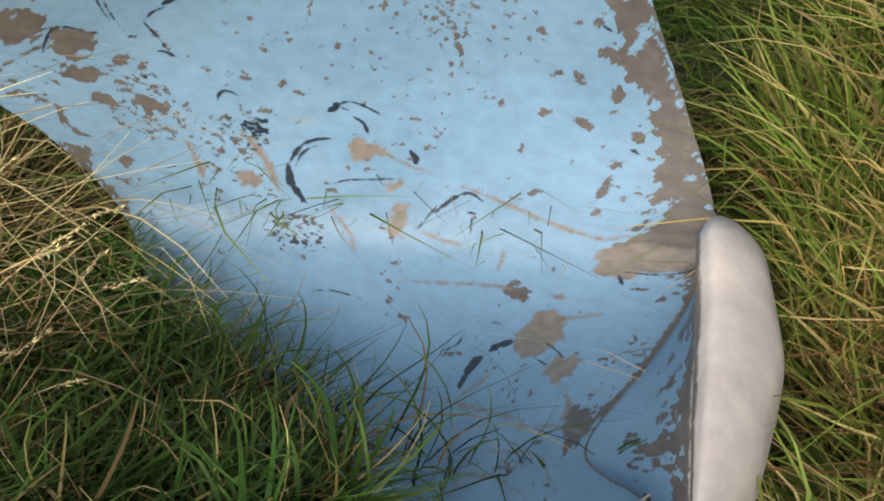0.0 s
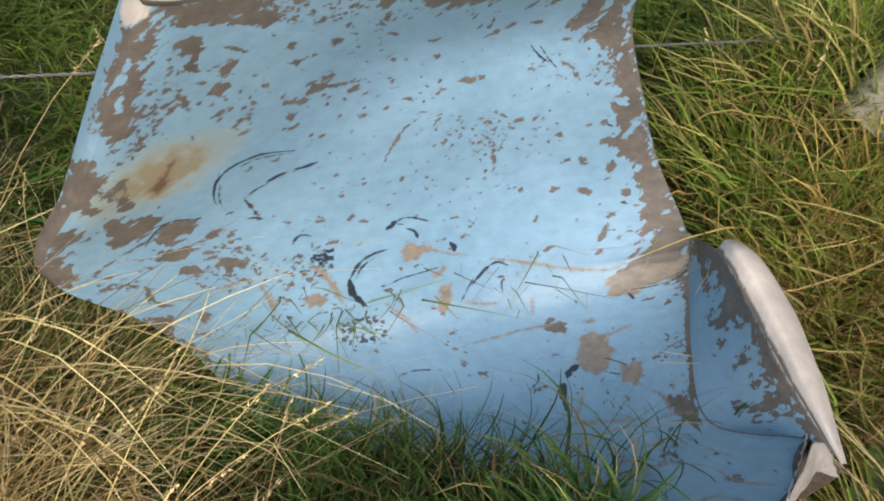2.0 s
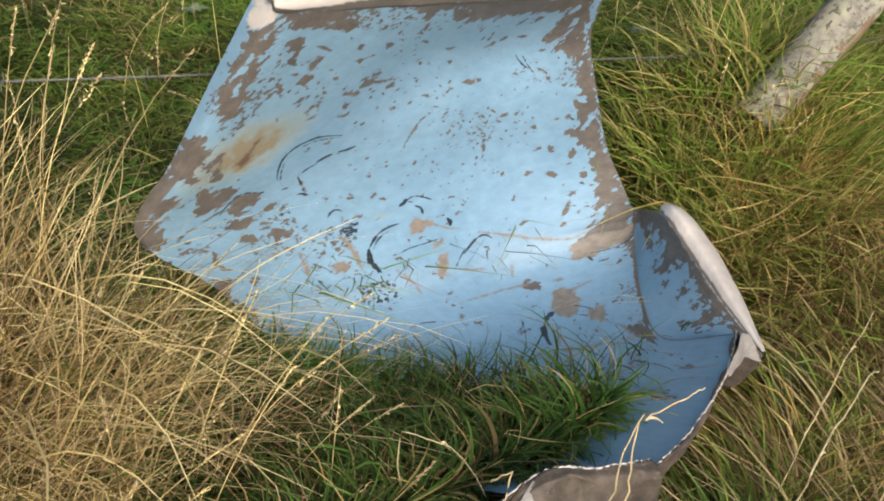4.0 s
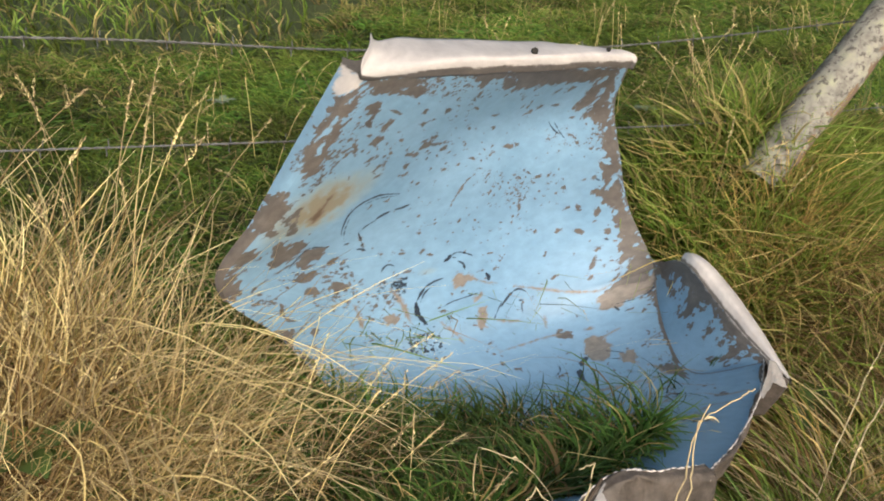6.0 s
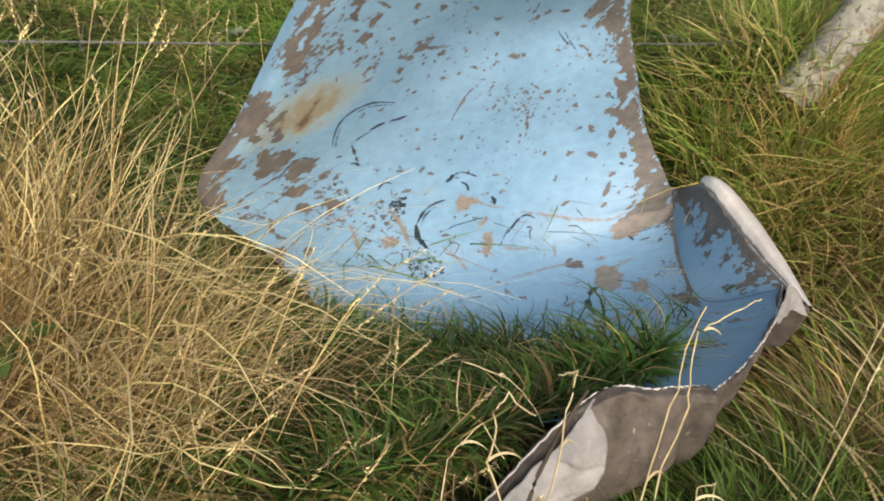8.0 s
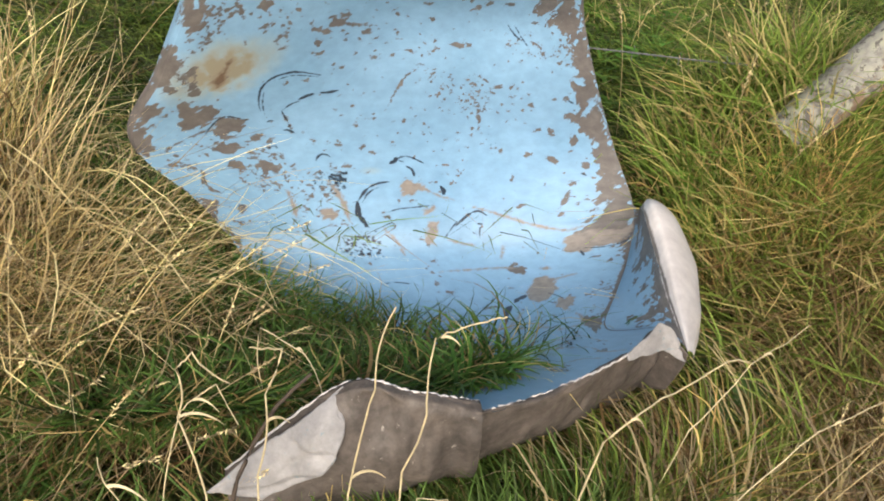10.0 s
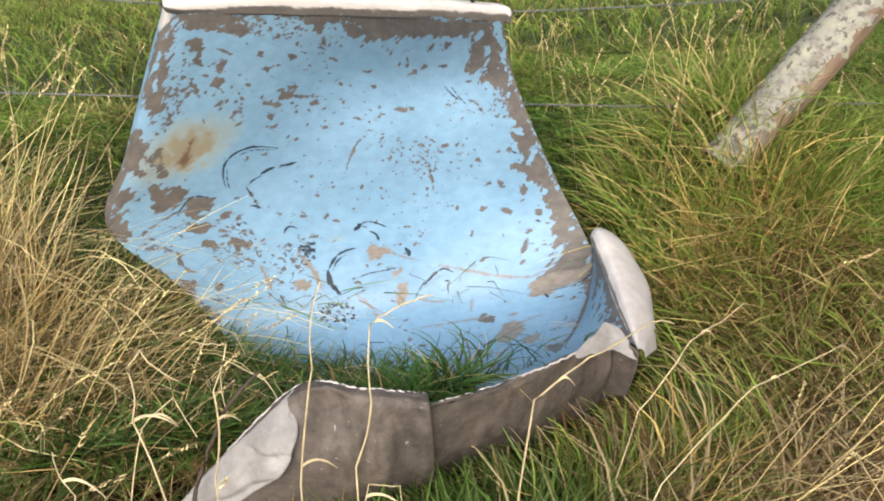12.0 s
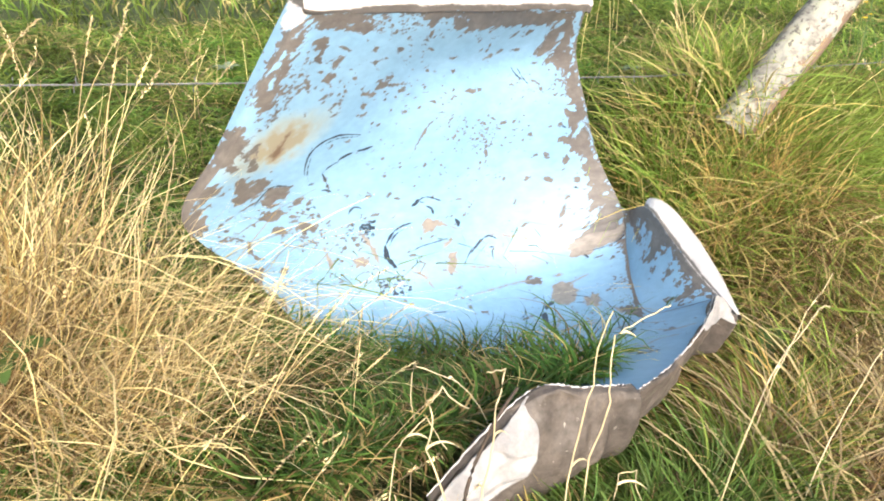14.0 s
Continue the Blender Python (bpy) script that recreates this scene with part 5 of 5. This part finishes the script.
# ---- seed stems ----
def seed_stems(name, label, roots, high, heading, spread, lean, seed):
    """Thin stems with narrow seed heads of many small spikelets, joined."""
    rng = np.random.default_rng(seed)
    verts, faces, info, at = [], [], [], 0
    for root in roots:
        h, t, l = rng.uniform(*high), heading + rng.normal(0, spread), rng.uniform(*lean)
        s = np.linspace(0, 1, 9)
        bend = rng.uniform(0.05, 0.35)
        path = root + h * np.stack([(l * s + bend * s**3) * math.cos(t), (l * s + bend * s**3) * math.sin(t), s - 0.3 * (l + bend) * s**2], -1)
        v, f = tube(path, 0.0016 - 0.0008 * s, 3)
        verts.append(v), faces.append(f + at)
        info.append(np.stack([np.repeat(0.4 + 0.4 * s, 3), np.full(27, 0.6), np.full(27, rng.uniform())], -1))
        at += len(v)
        d = path[-1] - path[-2]
        d /= np.linalg.norm(d)
        hl = rng.uniform(0.05, 0.10)
        for k in range(22):
            c = path[-1] - d * hl * (k / 22) + rng.normal(0, 0.0022, 3)
            a = d + rng.normal(0, 0.45, 3)
            a = a / np.linalg.norm(a) * 0.009
            w = np.cross(a, rng.normal(0, 1, 3))
            w = w / np.linalg.norm(w) * 0.0017
            verts.append(np.array([c - a * 0.3, c + w, c + a, c - w]))
            faces.append(np.array([[at, at + 1, at + 2, at + 3]]))
            info.append(np.stack([np.full(4, 0.9), np.full(4, 0.6), np.full(4, rng.uniform())], -1))
            at += 4
    ob = fast_mesh(name, np.concatenate(verts), np.concatenate(faces), DRY, [("blade", np.concatenate(info))])
    return tagged(ob, label, "grass", kind="stuff")


seed_stems("tall_seed_stems", "tall dry flowering stems above the dead grass", scatter(34, -1.40, -0.92, 1.00, 1.40, 61), (0.60, 1.02), 1.4, 1.8, (0.0, 0.25), 62)
seed_stems("lodged_seed_stems", "dry flowering stems leaning over the panel edge", scatter(40, -1.20, -0.60, 0.50, 1.10, 63), (0.40, 0.62), 0.3, 0.7, (0.3, 0.8), 64)
seed_stems("side_seed_stems", "dry flowering stems beside the panel", scatter(50, 0.65, 1.7, 0.9, 1.9, 65, clear_of_panel), (0.35, 0.62), 0.5, 1.5, (0.0, 0.35), 66)
seed_stems("pasture_seed_stems", "scattered pale flowering stems in the pasture", scatter(150, -2.5, 4.0, 1.7, 4.2, 67), (0.22, 0.42), 0.5, 2.0, (0.0, 0.3), 68)
seed_stems("lodged_side_stems", "pale flowering stems lodged in the long grass", scatter(110, 0.10, 1.1, -0.15, 0.5, 69, before_combed), (0.40, 0.7), 0.22, 0.30, (0.7, 1.2), 70)


# ---- pale bent stalks standing before the panel ----
def dry_stalk(points, seed, thick=0.0019):
    rng = np.random.default_rng(seed)
    p = np.array(points, float)
    root = p[0].copy()
    stalk = tagged(new("dry_stalk"), "pale bleached bent dry grass stalk in front of the panel", "grass stalk", "dry stalks")
    stalk.location = root
    fine = []
    for k in range(len(p) - 1):
        for s in np.linspace(0, 1, 7)[: None if k == len(p) - 2 else -1]:
            fine.append(p[k] * (1 - s) + p[k + 1] * s + (0.008 * math.sin(s * math.pi) * math.sin(k * 5.0 + seed), 0.0012 * rng.normal(), 0.0012 * rng.normal()))
    fine = np.array(fine)
    n = len(fine)
    v, f = tube(fine - root, np.linspace(thick, thick * 0.6, n), 6)
    stem = fast_mesh("stem", v, f, STRAW)
    stem.parent = stalk
    for k in range(1):
        c = fine[int(n * rng.uniform(0.35, 0.8))] - root
        t, l = rng.uniform(-0.6, 1.2), rng.uniform(0.03, 0.07)
        s = np.linspace(0, 1, 8)[:, None]
        mid = c + l * np.concatenate([s * math.cos(t), 0.3 * s * math.sin(t * 3), 0.5 * s - 0.9 * s**2], 1)
        w = 0.0026 * np.sqrt(np.clip(1.03 - s, 0, 1)) * np.array([[0.1, 0.5, 0.85]])
        v = np.stack([mid - w, mid + (0, 0, 0.001), mid + w], 1).reshape(-1, 3)
        leaf = fast_mesh("leaf", v, grid_faces(8, 3), STRAW)
        leaf.parent = stem
    return stalk


dry_stalk([(-0.34, 0.33, 0.26), (-0.305, 0.34, 0.63), (-0.265, 0.345, 0.83), (-0.238, 0.345, 0.965)], 1)
dry_stalk([(-0.25, 0.39, 0.26), (-0.215, 0.40, 0.61), (-0.179, 0.40, 0.724), (-0.167, 0.42, 0.852), (-0.101, 0.40, 0.891), (-0.066, 0.40, 0.898)], 2)
dry_stalk([(-0.455, 0.40, 0.30), (-0.440, 0.40, 0.628), (-0.420, 0.40, 0.784), (-0.392, 0.42, 0.852), (-0.437, 0.40, 0.869)], 3)
dry_stalk([(-0.50, 0.36, 0.28), (-0.517, 0.38, 0.613), (-0.547, 0.40, 0.754), (-0.540, 0.40, 0.842), (-0.516, 0.40, 0.868), (-0.469, 0.40, 0.808)], 4)
dry_stalk([(0.00, 0.30, 0.26), (0.056, 0.27, 0.76), (0.16, 0.32, 0.79), (0.285, 0.37, 0.815), (0.330, 0.38, 0.80)], 5)
dry_stalk([(-0.47, 0.66, 0.34), (-0.44, 0.69, 0.56), (-0.437, 0.695, 0.702), (-0.36, 0.66, 0.66), (-0.33, 0.58, 0.60)], 6, 0.0015)
dry_stalk([(-0.62, 0.45, 0.30), (-0.60, 0.46, 0.52), (-0.56, 0.50, 0.68), (-0.50, 0.50, 0.73), (-0.47, 0.48, 0.66)], 7, 0.0015)
dry_stalk([(-0.70, 0.25, 0.26), (-0.66, 0.28, 0.52), (-0.62, 0.30, 0.70), (-0.64, 0.31, 0.77)], 8, 0.0015)
dry_stalk([(-0.30, 0.28, 0.26), (-0.26, 0.30, 0.50), (-0.20, 0.33, 0.62), (-0.15, 0.34, 0.60), (-0.13, 0.34, 0.52)], 9, 0.0015)
dry_stalk([(0.18, 0.40, 0.27), (0.30, 0.45, 0.60), (0.42, 0.50, 0.70), (0.56, 0.56, 0.73)], 10, 0.0015)
dry_stalk([(0.10, 0.20, 0.26), (0.26, 0.26, 0.58), (0.45, 0.33, 0.69), (0.66, 0.40, 0.70), (0.70, 0.41, 0.66)], 11, 0.0015)


# ---- broad-leaved weeds and flowers ----
def leafy_plant(name, label, category, base, count, size, seed, mat=LEAF):
    rng = np.random.default_rng(seed)
    plant = tagged(new(name), label, category)
    plant.location = base
    for k in range(count):
        t = k * 2.4 + rng.uniform(-0.4, 0.4)
        l, w = size * rng.uniform(0.75, 1.2), size * rng.uniform(0.24, 0.34)
        s, q = np.meshgrid(np.linspace(0, 1, 12), np.linspace(-1, 1, 7), indexing="ij")
        half = w * np.sin(np.pi * np.clip(s, 0.0, 1) ** 0.75) ** 0.8 * (1 + 0.06 * np.sin(s * 22))
        out = l * s * rng.uniform(0.6, 0.95)
        x = out * math.cos(t) - q * half * math.sin(t)
        y = out * math.sin(t) + q * half * math.cos(t)
        z = l * (0.75 * s - 0.75 * s**2 * rng.uniform(0.6, 1.1)) + 0.16 * half * q**2 + 0.012 * size * np.sin(s * 18 + q * 3) + 0.02
        leaf = fast_mesh("leaf", np.stack([x, y, z], -1).reshape(-1, 3), grid_faces(12, 7), mat)
        leaf.parent = plant
    return plant


leafy_plant("dock_plant", "green broad-leaved dock among the dead grass", "weed", (-1.20, 1.08, 0.66), 7, 0.13, 1)
leafy_plant("dock_plant", "green broad-leaved dock beside the rolled edge", "weed", (0.56, 0.66, 0.40), 5, 0.14, 2)
leafy_plant("nettle_seedling", "small green broad-leaved weed in the grass", "weed", (-0.62, 0.40, 0.40), 6, 0.10, 3)
leafy_plant("dock_plant", "green broad-leaved dock in the trampled grass", "weed", (-1.14, 0.62, 0.50), 5, 0.10, 4)
leafy_plant("dock_plant", "green broad-leaved dock below the side wall", "weed", (0.60, 0.92, 0.36), 5, 0.12, 5)


def ragwort(base, seed):
    rng = np.random.default_rng(seed)
    plant = tagged(new("yellow_flower"), "small yellow wild flower in the pasture", "flower", "yellow flowers")
    plant.location = base
    for k in range(4):
        tip = np.array([rng.normal(0, 0.04), rng.normal(0, 0.04), rng.uniform(0.30, 0.40)])
        v, f = tube(np.linspace((0, 0, 0), tip, 6), 0.0018, 4)
        stem = fast_mesh("stem", v, f, LEAF)
        stem.parent = plant
        pts, tris = [tip + (0, 0, 0.004)], []
        for j in range(24):
            a = j * math.pi / 12
            pts.append(tip + np.array([math.cos(a), math.sin(a), 0.1]) * (0.013 if j % 2 else 0.005))
        for j in range(24):
            tris.append((0, 1 + j, 1 + (j + 1) % 24))
        fast_mesh("bloom", np.array(pts), np.array(tris), PETAL).parent = stem
    return plant


for k, (x, y) in enumerate(((1.96, 1.70), (2.03, 1.76), (2.12, 1.70))):
    ragwort((x, y, float(ground_z(x, y))), k)


def dark_stem():
    """A dead dark stem lying across the folded corner."""
    stem = tagged(new("dead_stem"), "thin dark dead stem leaning on the folded corner", "plant stem")
    path = np.array([(-0.52, 0.385, 0.27), (-0.485, 0.395, 0.56), (-0.455, 0.415, 0.65), (-0.405, 0.425, 0.74), (-0.352, 0.440, 0.786)])
    stem.location = path[0]
    line = catmull(path, np.linspace(0, 1, 30))
    line += 0.0015 * np.stack([vnoise(np.arange(30) * 0.6, np.zeros(30), 500, 2), np.zeros(30), vnoise(np.arange(30) * 0.6, np.ones(30), 510, 2)], -1)
    v, f = tube(line - path[0], np.linspace(0.0042, 0.003, 30), 7)
    fast_mesh("stem", v, f, DARK_STEM).parent = stem
    return stem


dark_stem()

for k, (x, y, size) in enumerate(((-0.17, 3.45, 0.075), (0.48, 3.55, 0.07), (1.16, 2.10, 0.06))):
    leafy_plant("thistle_rosette", "small silvery-green thistle in the pasture", "weed", (x, y, float(ground_z(x, y)) + 0.04), 11, size, 20 + k, SILVER)
